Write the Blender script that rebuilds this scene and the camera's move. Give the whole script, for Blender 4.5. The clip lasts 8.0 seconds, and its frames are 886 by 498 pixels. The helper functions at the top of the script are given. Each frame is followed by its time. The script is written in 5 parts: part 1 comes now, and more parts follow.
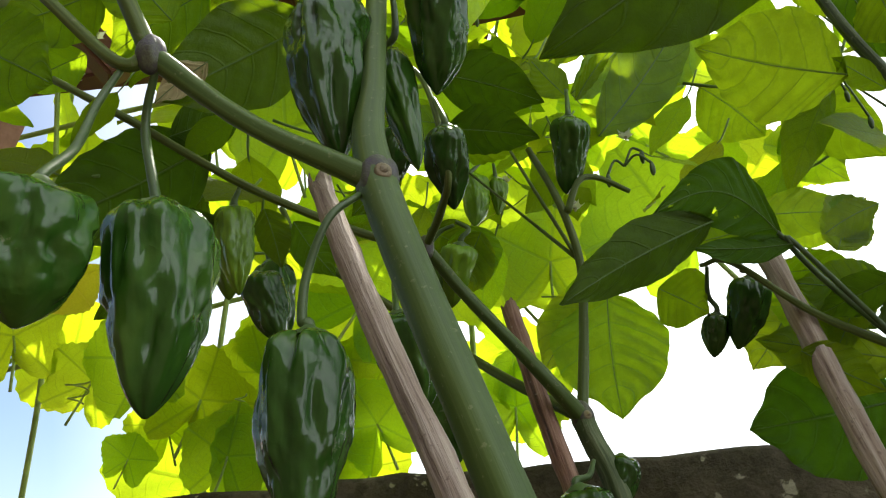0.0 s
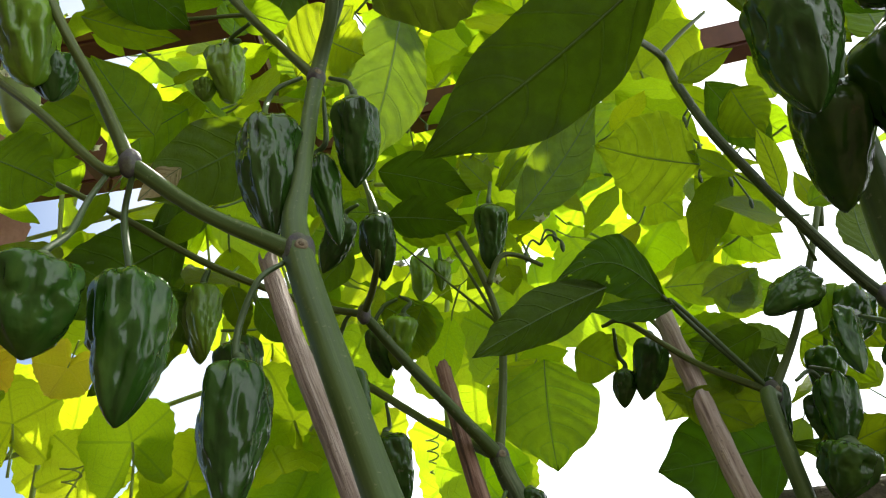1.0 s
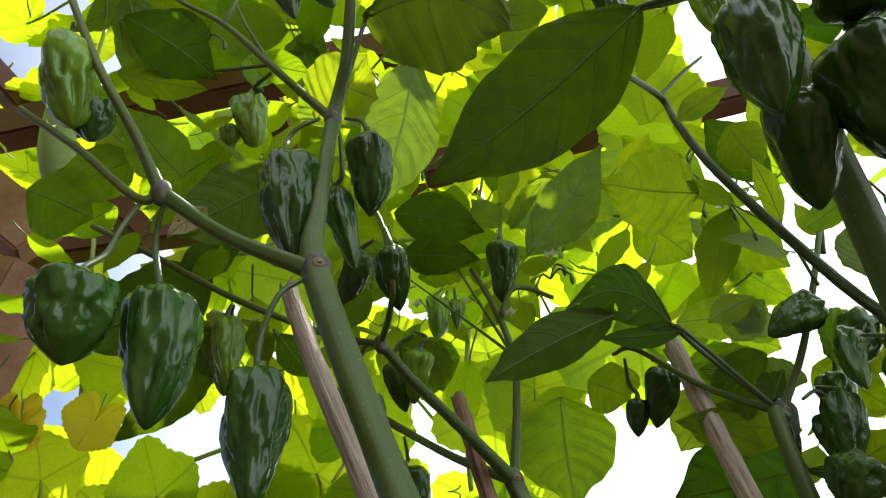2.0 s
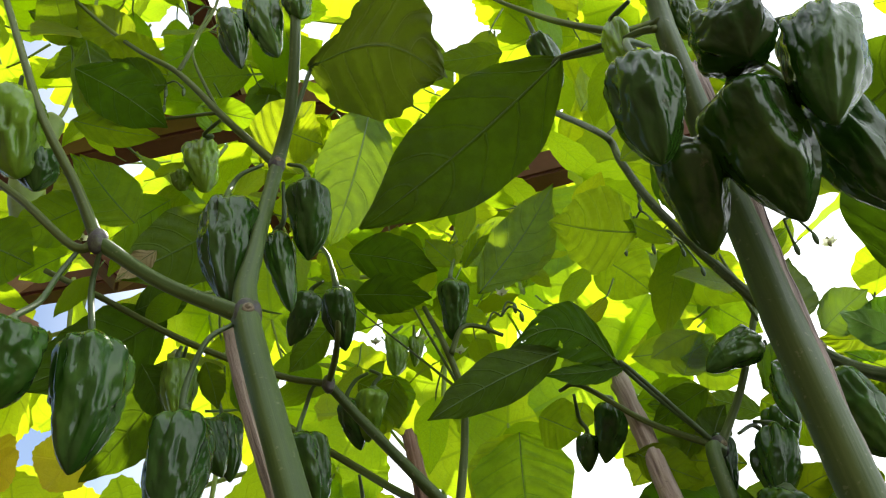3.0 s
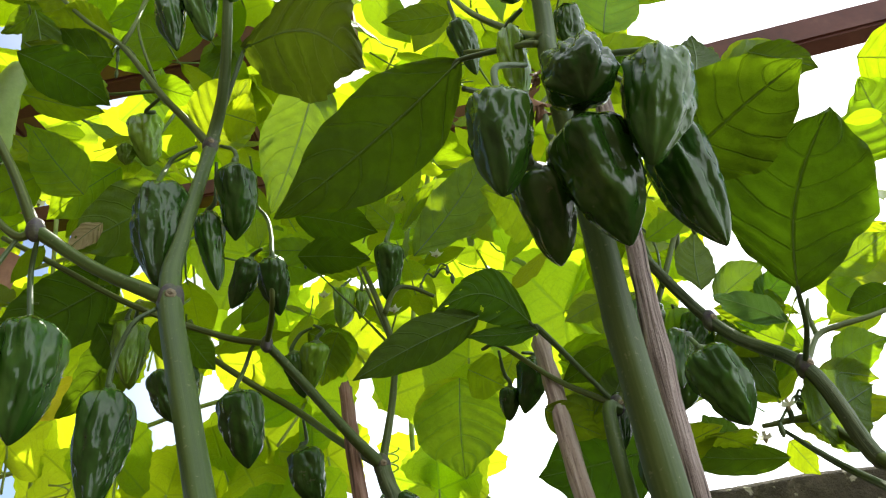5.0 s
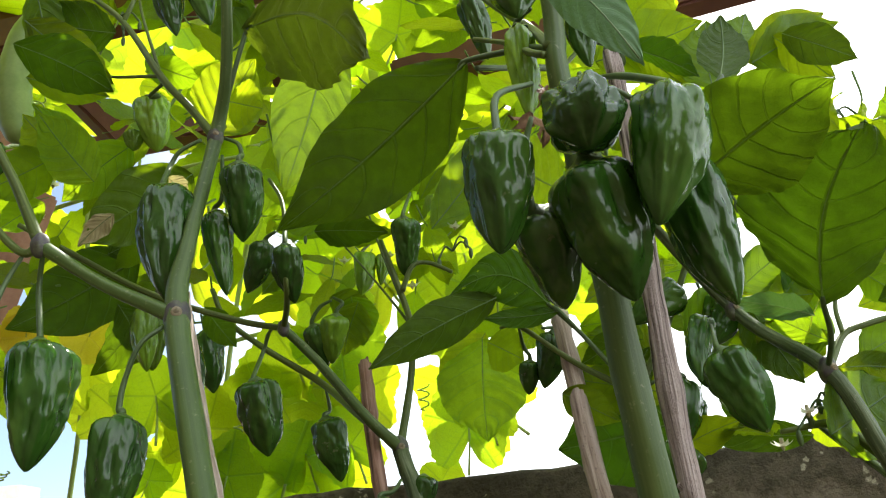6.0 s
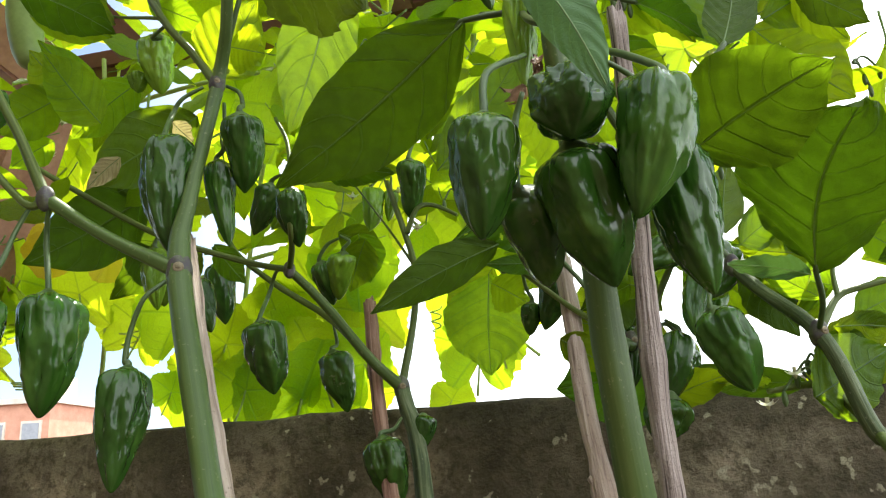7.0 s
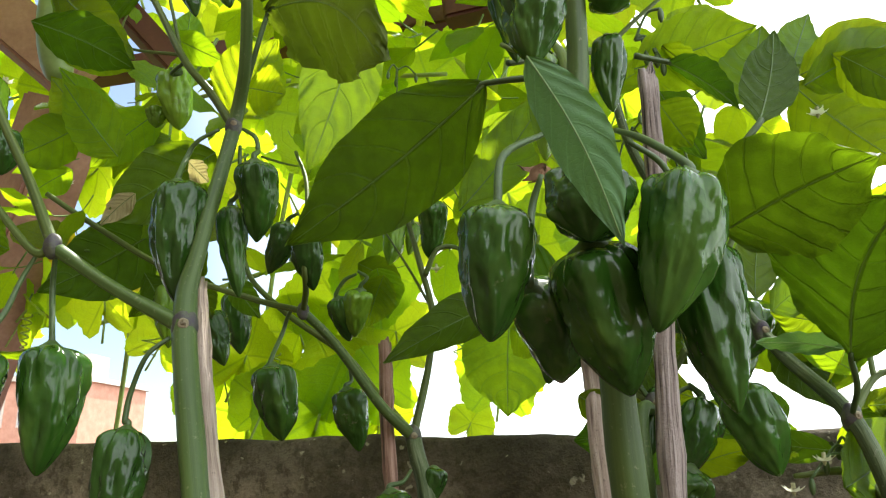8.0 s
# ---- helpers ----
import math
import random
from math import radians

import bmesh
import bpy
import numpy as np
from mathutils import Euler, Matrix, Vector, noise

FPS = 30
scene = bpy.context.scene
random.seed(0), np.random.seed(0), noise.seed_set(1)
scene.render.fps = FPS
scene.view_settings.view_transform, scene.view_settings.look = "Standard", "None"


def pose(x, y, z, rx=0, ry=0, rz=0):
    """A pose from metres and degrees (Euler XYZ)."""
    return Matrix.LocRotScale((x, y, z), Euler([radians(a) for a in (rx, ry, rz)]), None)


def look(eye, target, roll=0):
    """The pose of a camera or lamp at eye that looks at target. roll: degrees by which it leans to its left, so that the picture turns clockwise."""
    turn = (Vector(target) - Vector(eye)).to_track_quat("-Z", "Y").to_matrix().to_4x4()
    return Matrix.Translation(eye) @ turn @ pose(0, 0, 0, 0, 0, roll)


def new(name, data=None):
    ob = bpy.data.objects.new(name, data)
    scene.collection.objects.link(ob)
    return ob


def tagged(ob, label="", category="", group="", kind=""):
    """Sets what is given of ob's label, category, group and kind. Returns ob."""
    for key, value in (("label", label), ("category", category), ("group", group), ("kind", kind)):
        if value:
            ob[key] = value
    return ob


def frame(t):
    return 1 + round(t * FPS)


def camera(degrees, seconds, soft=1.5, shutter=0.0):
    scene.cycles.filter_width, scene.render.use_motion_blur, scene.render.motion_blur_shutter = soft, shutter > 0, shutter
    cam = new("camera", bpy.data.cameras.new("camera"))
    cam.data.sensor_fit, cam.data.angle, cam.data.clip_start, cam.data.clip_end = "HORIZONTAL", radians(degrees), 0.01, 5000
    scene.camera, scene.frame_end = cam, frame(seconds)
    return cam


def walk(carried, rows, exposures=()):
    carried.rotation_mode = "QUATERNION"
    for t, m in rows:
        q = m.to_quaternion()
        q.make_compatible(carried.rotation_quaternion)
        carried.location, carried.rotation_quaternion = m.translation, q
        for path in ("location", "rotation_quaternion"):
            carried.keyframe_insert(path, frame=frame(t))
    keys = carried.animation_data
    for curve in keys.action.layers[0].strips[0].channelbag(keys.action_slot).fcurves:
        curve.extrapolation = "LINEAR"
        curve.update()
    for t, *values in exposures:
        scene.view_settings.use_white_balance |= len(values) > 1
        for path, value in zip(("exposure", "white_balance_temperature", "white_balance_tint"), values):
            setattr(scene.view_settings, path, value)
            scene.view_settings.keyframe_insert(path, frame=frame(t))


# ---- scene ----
cam = camera(58.6, 8.0, soft=1.2)
PATH = [
    (0, (0.0082, -0.0150, 0.6126), (0.0124, 1.8405, 1.3587), -3.54),
    (0.5, (0.0277, -0.0458, 0.5808), (0.0477, 1.7609, 1.4383), -4.04),
    (1, (0.0436, -0.0748, 0.5681), (0.0618, 1.6777, 1.5316), -5.16),
    (1.5, (0.0467, -0.0756, 0.5506), (0.0387, 1.6244, 1.6041), -5.49),
    (1.7, (0.0448, -0.0770, 0.5453), (0.0251, 1.6062, 1.6252), -5.34),
    (2.8, (0.0712, -0.0923, 0.5352), (0.0470, 1.5275, 1.7080), -5.96),
    (3, (0.0777, -0.0911, 0.5356), (0.0729, 1.5256, 1.7131), -6.57),
    (3.5, (0.0871, -0.0960, 0.5363), (0.1119, 1.5310, 1.6993), -6.64),
    (4, (0.1021, -0.1070, 0.5326), (0.1363, 1.5421, 1.6636), -6.43),
    (4.5, (0.1167, -0.1195, 0.5346), (0.1293, 1.5638, 1.6146), -6.01),
    (4.7, (0.1210, -0.1273, 0.5336), (0.1176, 1.5755, 1.5826), -5.84),
    (5.8, (0.1444, -0.1458, 0.5883), (0.0130, 1.6716, 1.4129), -4.98),
    (6, (0.1481, -0.1482, 0.5942), (-0.0118, 1.6902, 1.3655), -4.65),
    (6.5, (0.1575, -0.1587, 0.6073), (-0.0473, 1.7234, 1.2523), -4.13),
    (7, (0.1648, -0.1590, 0.6170), (-0.0801, 1.7491, 1.1641), -2.89),
    (7.5, (0.1680, -0.1527, 0.6377), (-0.1216, 1.7589, 1.1492), -1.34),
    (8, (0.1725, -0.1519, 0.6531), (-0.1502, 1.7481, 1.1878), -0.11),
]
walk(cam, [(t, look(eye, target, roll)) for t, eye, target, roll in PATH],
     exposures=[(0, 0.76), (1.5, 0.65), (3, 0.80), (4.5, 0.85), (6, 1.08), (7.5, 1.30), (8, 1.20)])

# ---- light ----
SUN_TO = Vector((0.20, 0.55, 0.90)).normalized()
world = bpy.data.worlds.new("sky")
scene.world = world
world.use_nodes = True
wn, wl = world.node_tree.nodes, world.node_tree.links
sky = wn.new("ShaderNodeTexSky")
sky.sky_type, sky.sun_disc = "NISHITA", False
sky.sun_elevation, sky.sun_rotation = math.asin(SUN_TO.z), math.atan2(SUN_TO.x, SUN_TO.y)
sky.air_density, sky.dust_density, sky.ozone_density = 1.0, 0.2, 3.0
wn["Background"].inputs["Strength"].default_value = 0.085
# thin bright cloud over the blue
w_co = wn.new("ShaderNodeTexCoord")
w_no = wn.new("ShaderNodeTexNoise")
w_no.inputs["Scale"].default_value, w_no.inputs["Detail"].default_value = 1.6, 6
w_rp = wn.new("ShaderNodeMapRange")
w_rp.inputs["From Min"].default_value, w_rp.inputs["From Max"].default_value = 0.25, 0.55
w_mx = wn.new("ShaderNodeMix")
w_mx.data_type = "RGBA"
w_mx.inputs[7].default_value = (20.4, 21.0, 21.9, 1)
wl.new(w_co.outputs["Generated"], w_no.inputs["Vector"])
wl.new(w_no.outputs["Fac"], w_rp.inputs["Value"])
w_xy = wn.new("ShaderNodeSeparateXYZ")
wl.new(w_co.outputs["Generated"], w_xy.inputs["Vector"])
w_side = wn.new("ShaderNodeMapRange")
w_side.inputs["To Min"].default_value = 0.06
w_side.inputs["From Min"].default_value, w_side.inputs["From Max"].default_value = -0.62, -0.20
w_back = wn.new("ShaderNodeMath")
w_back.operation = "MULTIPLY_ADD"
w_back.inputs[1].default_value = -0.2
wl.new(w_xy.outputs["Y"], w_back.inputs[0])
wl.new(w_xy.outputs["X"], w_back.inputs[2])
wl.new(w_back.outputs[0], w_side.inputs["Value"])
w_mul = wn.new("ShaderNodeMath")
w_mul.operation = "MULTIPLY"
wl.new(w_rp.outputs["Result"], w_mul.inputs[0])
wl.new(w_side.outputs["Result"], w_mul.inputs[1])
wl.new(w_mul.outputs[0], w_mx.inputs[0])
wl.new(sky.outputs["Color"], w_mx.inputs[6])
wl.new(w_mx.outputs[2], wn["Background"].inputs["Color"])
sun = new("sun", bpy.data.lights.new("sun", "SUN"))
sun.data.energy, sun.data.angle, sun.data.color = 5.0, radians(0.53), (1.0, 0.95, 0.86)
sun.matrix_world = look(SUN_TO * 20, (0, 0, 0))


# ---- materials ----
def material(name):
    m = bpy.data.materials.new(name)
    m.use_nodes = True
    return m, m.node_tree.nodes, m.node_tree.links, m.node_tree.nodes["Principled BSDF"]


def noise_node(n, l, scale, detail=4.0, rough=0.55, co=None):
    t = n.new("ShaderNodeTexNoise")
    t.inputs["Scale"].default_value, t.inputs["Detail"].default_value, t.inputs["Roughness"].default_value = scale, detail, rough
    if co is not None:
        l.new(co, t.inputs["Vector"])
    return t.outputs["Fac"]


def ramp_node(n, l, fac, stops):
    r = n.new("ShaderNodeValToRGB")
    while len(r.color_ramp.elements) < len(stops):
        r.color_ramp.elements.new(0.5)
    for e, (p, c) in zip(r.color_ramp.elements, stops):
        e.position, e.color = p, (*c, 1)
    l.new(fac, r.inputs["Fac"])
    return r.outputs["Color"]


def calc(n, l, op, a, b=None, c=None):
    m = n.new("ShaderNodeMath")
    m.operation = op
    for i, v in enumerate((a, b, c)):
        if v is None:
            continue
        if isinstance(v, (int, float)):
            m.inputs[i].default_value = v
        else:
            l.new(v, m.inputs[i])
    return m.outputs[0]


def between(n, l, v, a, b):
    m = n.new("ShaderNodeMapRange")
    m.interpolation_type = "SMOOTHSTEP"
    m.inputs["From Min"].default_value, m.inputs["From Max"].default_value = a, b
    l.new(v, m.inputs["Value"])
    return m.outputs["Result"]


def blend(n, l, fac, a, b, mode="MIX"):
    m = n.new("ShaderNodeMix")
    m.data_type, m.blend_type = "RGBA", mode
    if isinstance(fac, (int, float)):
        m.inputs[0].default_value = fac
    else:
        l.new(fac, m.inputs[0])
    for i, v in ((6, a), (7, b)):
        if isinstance(v, tuple):
            m.inputs[i].default_value = (*v, 1)
        else:
            l.new(v, m.inputs[i])
    return m.outputs[2]


def bump(n, l, height, strength, distance, bsdf):
    b = n.new("ShaderNodeBump")
    b.inputs["Strength"].default_value, b.inputs["Distance"].default_value = strength, distance
    l.new(height, b.inputs["Height"])
    l.new(b.outputs["Normal"], bsdf.inputs["Normal"])
    return b.outputs["Normal"]


def leaf_material(name, body, glow, palmate, share=0.5, rough=0.42, veins=1.0, spec=0.3):
    """A thin leaf: it reflects body and lets glow through. UV: across and along the blade, or turn and radius of a palmate one."""
    m, n, l, p = material(name)
    uv = n.new("ShaderNodeUVMap")
    xyz = n.new("ShaderNodeSeparateXYZ")
    l.new(uv.outputs["UV"], xyz.inputs["Vector"])
    u, v = xyz.outputs["X"], xyz.outputs["Y"]
    if palmate:
        off = calc(n, l, "ABSOLUTE", calc(n, l, "SUBTRACT", calc(n, l, "FRACT", calc(n, l, "ADD", u, 0.5)), 0.5))
        main = between(n, l, calc(n, l, "MULTIPLY", off, v), 0.028, 0.008)
        run = calc(n, l, "FRACT", calc(n, l, "MULTIPLY", calc(n, l, "SUBTRACT", v, calc(n, l, "MULTIPLY", off, 0.55)), 6.0))
        side = between(n, l, calc(n, l, "ABSOLUTE", calc(n, l, "SUBTRACT", run, 0.5)), 0.09, 0.02)
    else:
        a = calc(n, l, "ABSOLUTE", calc(n, l, "MULTIPLY", calc(n, l, "SUBTRACT", u, 0.5), 2.0))
        main = between(n, l, a, 0.045, 0.012)
        wob = calc(n, l, "MULTIPLY", noise_node(n, l, 5.0, 2.0, 0.5, uv.outputs["UV"]), 0.035)
        curve = calc(n, l, "MULTIPLY", calc(n, l, "POWER", a, 1.4), 0.22)
        run = calc(n, l, "FRACT", calc(n, l, "MULTIPLY", calc(n, l, "ADD", calc(n, l, "SUBTRACT", v, curve), wob), 6.0))
        side = between(n, l, calc(n, l, "ABSOLUTE", calc(n, l, "SUBTRACT", run, 0.5)), 0.055, 0.015)
    vein = calc(n, l, "MULTIPLY", calc(n, l, "MAXIMUM", main, calc(n, l, "MULTIPLY", side, 0.7 if not palmate else 0.45)), veins)
    info = n.new("ShaderNodeObjectInfo")
    co = n.new("ShaderNodeTexCoord")
    cells = n.new("ShaderNodeTexVoronoi")
    cells.feature, cells.inputs["Scale"].default_value = "DISTANCE_TO_EDGE", 700.0
    l.new(co.outputs["Object"], cells.inputs["Vector"])
    fine = between(n, l, cells.outputs["Distance"], 0.0, 0.12)
    spots = noise_node(n, l, 26.0, 5.0, 0.6, co.outputs["Object"])
    dark = tuple(c * 0.62 for c in body)
    col = blend(n, l, spots, dark, tuple(c * 1.25 for c in body))
    col = blend(n, l, calc(n, l, "MULTIPLY", vein, 0.8), col, tuple(min(1, c * 2.0 + 0.02) for c in body))
    hsv = n.new("ShaderNodeHueSaturation")
    l.new(calc(n, l, "ADD", calc(n, l, "MULTIPLY", info.outputs["Random"], 0.035), 0.4825), hsv.inputs["Hue"])
    l.new(calc(n, l, "ADD", calc(n, l, "MULTIPLY", info.outputs["Random"], 0.4), 0.8), hsv.inputs["Value"])
    l.new(col, hsv.inputs["Color"])
    l.new(hsv.outputs["Color"], p.inputs["Base Color"])
    p.inputs["Roughness"].default_value = rough
    p.inputs["Specular IOR Level"].default_value = spec
    lit = blend(n, l, spots, tuple(c * 0.8 for c in glow), tuple(min(1, c * 1.15) for c in glow))
    lit = blend(n, l, calc(n, l, "MULTIPLY", vein, 0.6), lit, tuple(c * 0.42 for c in glow))
    lit = blend(n, l, calc(n, l, "MULTIPLY", calc(n, l, "SUBTRACT", 1.0, fine), 0.16), lit, tuple(c * 0.5 for c in glow))
    quilt = noise_node(n, l, 95.0, 3.0, 0.55, co.outputs["Object"])
    # The shading of the quilted relief is painted into the glow colour too
    lit = blend(n, l, calc(n, l, "MULTIPLY", between(n, l, quilt, 0.40, 0.60), 0.32 * veins if not palmate else 0.18), lit, tuple(c * 0.45 for c in glow))
    hs2 = n.new("ShaderNodeHueSaturation")
    l.new(calc(n, l, "ADD", calc(n, l, "MULTIPLY", info.outputs["Random"], 0.03), 0.485), hs2.inputs["Hue"])
    l.new(lit, hs2.inputs["Color"])
    tr = n.new("ShaderNodeBsdfTranslucent")
    l.new(hs2.outputs["Color"], tr.inputs["Color"])
    height = calc(n, l, "ADD", calc(n, l, "MULTIPLY", vein, -1.0), calc(n, l, "MULTIPLY", fine, 0.05))
    height = calc(n, l, "ADD", height, calc(n, l, "MULTIPLY", quilt, 0.9 if not palmate else 0.06))
    bump(n, l, height, 0.5 * veins + 0.1, 0.0022, p)
    soft = n.new("ShaderNodeBump")
    soft.inputs["Strength"].default_value, soft.inputs["Distance"].default_value = 0.36 * veins + 0.06, 0.0022
    l.new(height, soft.inputs["Height"])
    l.new(soft.outputs["Normal"], tr.inputs["Normal"])
    mix = n.new("ShaderNodeMixShader")
    mix.inputs["Fac"].default_value = share
    l.new(p.outputs["BSDF"], mix.inputs[1])
    l.new(tr.outputs["BSDF"], mix.inputs[2])
    l.new(mix.outputs["Shader"], n["Material Output"].inputs["Surface"])
    return m


CHILI_LEAF = leaf_material("chili_leaf", (0.056, 0.106, 0.009), (0.38, 0.57, 0.006), False, 0.54, 0.46)
YOUNG_LEAF = leaf_material("young_chili_leaf", (0.070, 0.17, 0.02), (0.55, 0.74, 0.010), False, 0.58, 0.45)
GOURD_LEAF = leaf_material("gourd_leaf", (0.10, 0.20, 0.028), (0.53, 0.70, 0.012), True, 0.66, 0.6)
# Waxy, its glow turned down to put the hanging leaf's shade into the colour
SMOOTH_LEAF = leaf_material("dimmed_waxy_leaf", (0.085, 0.19, 0.06), (0.12, 0.24, 0.03), False, 0.22, 0.4, 0.25)
PALE_TIP = leaf_material("bleached_leaf", (0.50, 0.46, 0.22), (0.60, 0.56, 0.20), False, 0.4, 0.6)
# Mature green; for some leaves the darker colour also stands in for shade
DARK_LEAF = leaf_material("mature_shaded_leaf", (0.046, 0.096, 0.010), (0.135, 0.270, 0.004), False, 0.42, 0.5, 1.3, 0.18)
AGED_LEAF = leaf_material("aged_chili_leaf", (0.085, 0.105, 0.022), (0.23, 0.30, 0.010), False, 0.36, 0.6, 1.0, 0.18)
MID_LEAF = leaf_material("firm_chili_leaf", (0.056, 0.104, 0.009), (0.22, 0.36, 0.005), False, 0.46, 0.48)
YELLOW_LEAF = leaf_material("yellowing_leaf", (0.40, 0.33, 0.04), (0.92, 0.74, 0.03), True, 0.55, 0.6)


def plain(name, stops, scale, rough=0.5, relief=0.3, depth=0.001, spec=0.5, coat=0.0, stretch=(1, 1, 1), metal=0.0):
    """A mottled surface at two scales, with fine relief."""
    m, n, l, p = material(name)
    co = n.new("ShaderNodeTexCoord")
    mp = n.new("ShaderNodeMapping")
    mp.inputs["Scale"].default_value = stretch
    l.new(co.outputs["Object"], mp.inputs["Vector"])
    big = noise_node(n, l, scale, 5.0, 0.6, mp.outputs["Vector"])
    small = noise_node(n, l, scale * 9, 4.0, 0.6, mp.outputs["Vector"])
    both = calc(n, l, "ADD", calc(n, l, "MULTIPLY", big, 0.7), calc(n, l, "MULTIPLY", small, 0.3))
    l.new(ramp_node(n, l, both, stops), p.inputs["Base Color"])
    l.new(calc(n, l, "ADD", calc(n, l, "MULTIPLY", small, 0.25), rough - 0.12), p.inputs["Roughness"])
    p.inputs["Specular IOR Level"].default_value, p.inputs["Metallic"].default_value = spec, metal
    p.inputs["Coat Weight"].default_value, p.inputs["Coat Roughness"].default_value = coat, 0.12
    bump(n, l, both, relief, depth, p)
    return m


def pepper_skin(name, dark, middle, pale):
    """Waxy, wrinkled chili skin with faint pale streaks and brown scar lines."""
    m, n, l, p = material(name)
    co = n.new("ShaderNodeTexCoord").outputs["Object"]
    mp = n.new("ShaderNodeMapping")
    mp.inputs["Scale"].default_value = (1, 1, 0.62)
    l.new(co, mp.inputs["Vector"])
    long = mp.outputs["Vector"]
    info = n.new("ShaderNodeObjectInfo").outputs["Random"]
    big = noise_node(n, l, 45, 4, 0.6, long)
    fold = noise_node(n, l, 105, 2.5, 0.5, long)
    fine = noise_node(n, l, 520, 3, 0.6, co)
    col = ramp_node(n, l, calc(n, l, "ADD", calc(n, l, "MULTIPLY", big, 0.7), calc(n, l, "MULTIPLY", fold, 0.3)), [(0.32, dark), (0.5, middle), (0.68, pale)])
    scar = calc(n, l, "MULTIPLY", between(n, l, noise_node(n, l, 90, 6, 0.75, co), 0.62, 0.68), between(n, l, noise_node(n, l, 28, 2, 0.5, co), 0.50, 0.60))
    col = blend(n, l, calc(n, l, "MULTIPLY", scar, 0.42), col, (0.16, 0.16, 0.07))
    hsv = n.new("ShaderNodeHueSaturation")
    l.new(calc(n, l, "ADD", calc(n, l, "MULTIPLY", info, 0.5), 0.75), hsv.inputs["Value"])
    l.new(col, hsv.inputs["Color"])
    l.new(hsv.outputs["Color"], p.inputs["Base Color"])
    l.new(calc(n, l, "ADD", calc(n, l, "ADD", calc(n, l, "MULTIPLY", fine, 0.12), 0.12), calc(n, l, "MULTIPLY", scar, 0.3)), p.inputs["Roughness"])
    p.inputs["Specular IOR Level"].default_value = 0.33
    p.inputs["Coat Weight"].default_value, p.inputs["Coat Roughness"].default_value = 0.05, 0.08
    ridge = calc(n, l, "ABSOLUTE", calc(n, l, "SUBTRACT", fold, 0.5))
    crumple = noise_node(n, l, 260, 2, 0.5, long)
    fold = calc(n, l, "ADD", fold, calc(n, l, "MULTIPLY", crumple, 0.14))
    h = calc(n, l, "ADD", calc(n, l, "ADD", fold, calc(n, l, "MULTIPLY", ridge, -1.2)), calc(n, l, "MULTIPLY", fine, 0.05))
    bump(n, l, h, 0.40, 0.0030, p)
    return m


PEPPER = pepper_skin("green_chili_skin", (0.014, 0.050, 0.005), (0.026, 0.082, 0.009), (0.058, 0.132, 0.016))
PEPPER_PALE = pepper_skin("pale_chili_skin", (0.070, 0.155, 0.009), (0.115, 0.235, 0.013), (0.175, 0.32, 0.02))
PEDICEL = plain("chili_pedicel", [(0.3, (0.030, 0.066, 0.014)), (0.7, (0.065, 0.118, 0.028))], 160, 0.45, 0.3, 0.0006)
RIB = plain("pale_midrib", [(0.3, (0.075, 0.145, 0.022)), (0.7, (0.12, 0.21, 0.04))], 160, 0.45, 0.2, 0.0006)
def striped(name, stops, turns, stretch, rough, relief, depth, flecks=(0.3, 0.3, 0.25)):
    """A stem or stick: streaks that run along it, with pale flecks and lenticels."""
    m, n, l, p = material(name)
    xyz = n.new("ShaderNodeSeparateXYZ")
    l.new(n.new("ShaderNodeUVMap").outputs["UV"], xyz.inputs["Vector"])
    ang = calc(n, l, "MULTIPLY", xyz.outputs["X"], math.tau)
    com = n.new("ShaderNodeCombineXYZ")
    l.new(calc(n, l, "COSINE", ang), com.inputs["X"])
    l.new(calc(n, l, "SINE", ang), com.inputs["Y"])
    l.new(calc(n, l, "MULTIPLY", xyz.outputs["Y"], stretch), com.inputs["Z"])
    streak = noise_node(n, l, turns, 4, 0.6, com.outputs["Vector"])
    co = n.new("ShaderNodeTexCoord").outputs["Object"]
    spot = noise_node(n, l, 420, 3, 0.6, co)
    wide = noise_node(n, l, 22, 3, 0.6, co)
    mixv = calc(n, l, "ADD", calc(n, l, "MULTIPLY", streak, 0.75), calc(n, l, "MULTIPLY", wide, 0.25))
    col = ramp_node(n, l, mixv, stops)
    col = blend(n, l, calc(n, l, "MULTIPLY", between(n, l, spot, 0.62, 0.70), 0.5), col, flecks)
    l.new(col, p.inputs["Base Color"])
    p.inputs["Roughness"].default_value, p.inputs["Specular IOR Level"].default_value = rough, 0.35
    bump(n, l, calc(n, l, "ADD", streak, calc(n, l, "MULTIPLY", spot, 0.25)), relief, depth, p)
    return m


STEM = striped("chili_stem_skin", [(0.32, (0.036, 0.072, 0.015)), (0.50, (0.060, 0.108, 0.022)), (0.68, (0.100, 0.152, 0.040))], 1.7, 2.5, 0.46, 0.35, 0.0009, (0.20, 0.23, 0.11))
TWIG = striped("olive_twig_skin", [(0.32, (0.038, 0.064, 0.010)), (0.50, (0.072, 0.112, 0.018)), (0.68, (0.115, 0.155, 0.036))], 1.7, 6.0, 0.5, 0.4, 0.0008, (0.14, 0.15, 0.08))
WOODY = striped("woody_chili_stem", [(0.34, (0.024, 0.040, 0.015)), (0.5, (0.056, 0.088, 0.030)), (0.64, (0.13, 0.165, 0.08))], 2.2, 12.0, 0.6, 0.6, 0.0015, (0.19, 0.21, 0.13))
STAKE = striped("weathered_stake_wood", [(0.30, (0.12, 0.085, 0.068)), (0.44, (0.30, 0.235, 0.19)), (0.62, (0.44, 0.37, 0.31))], 2.4, 9.0, 0.8, 0.9, 0.002, (0.10, 0.075, 0.06))
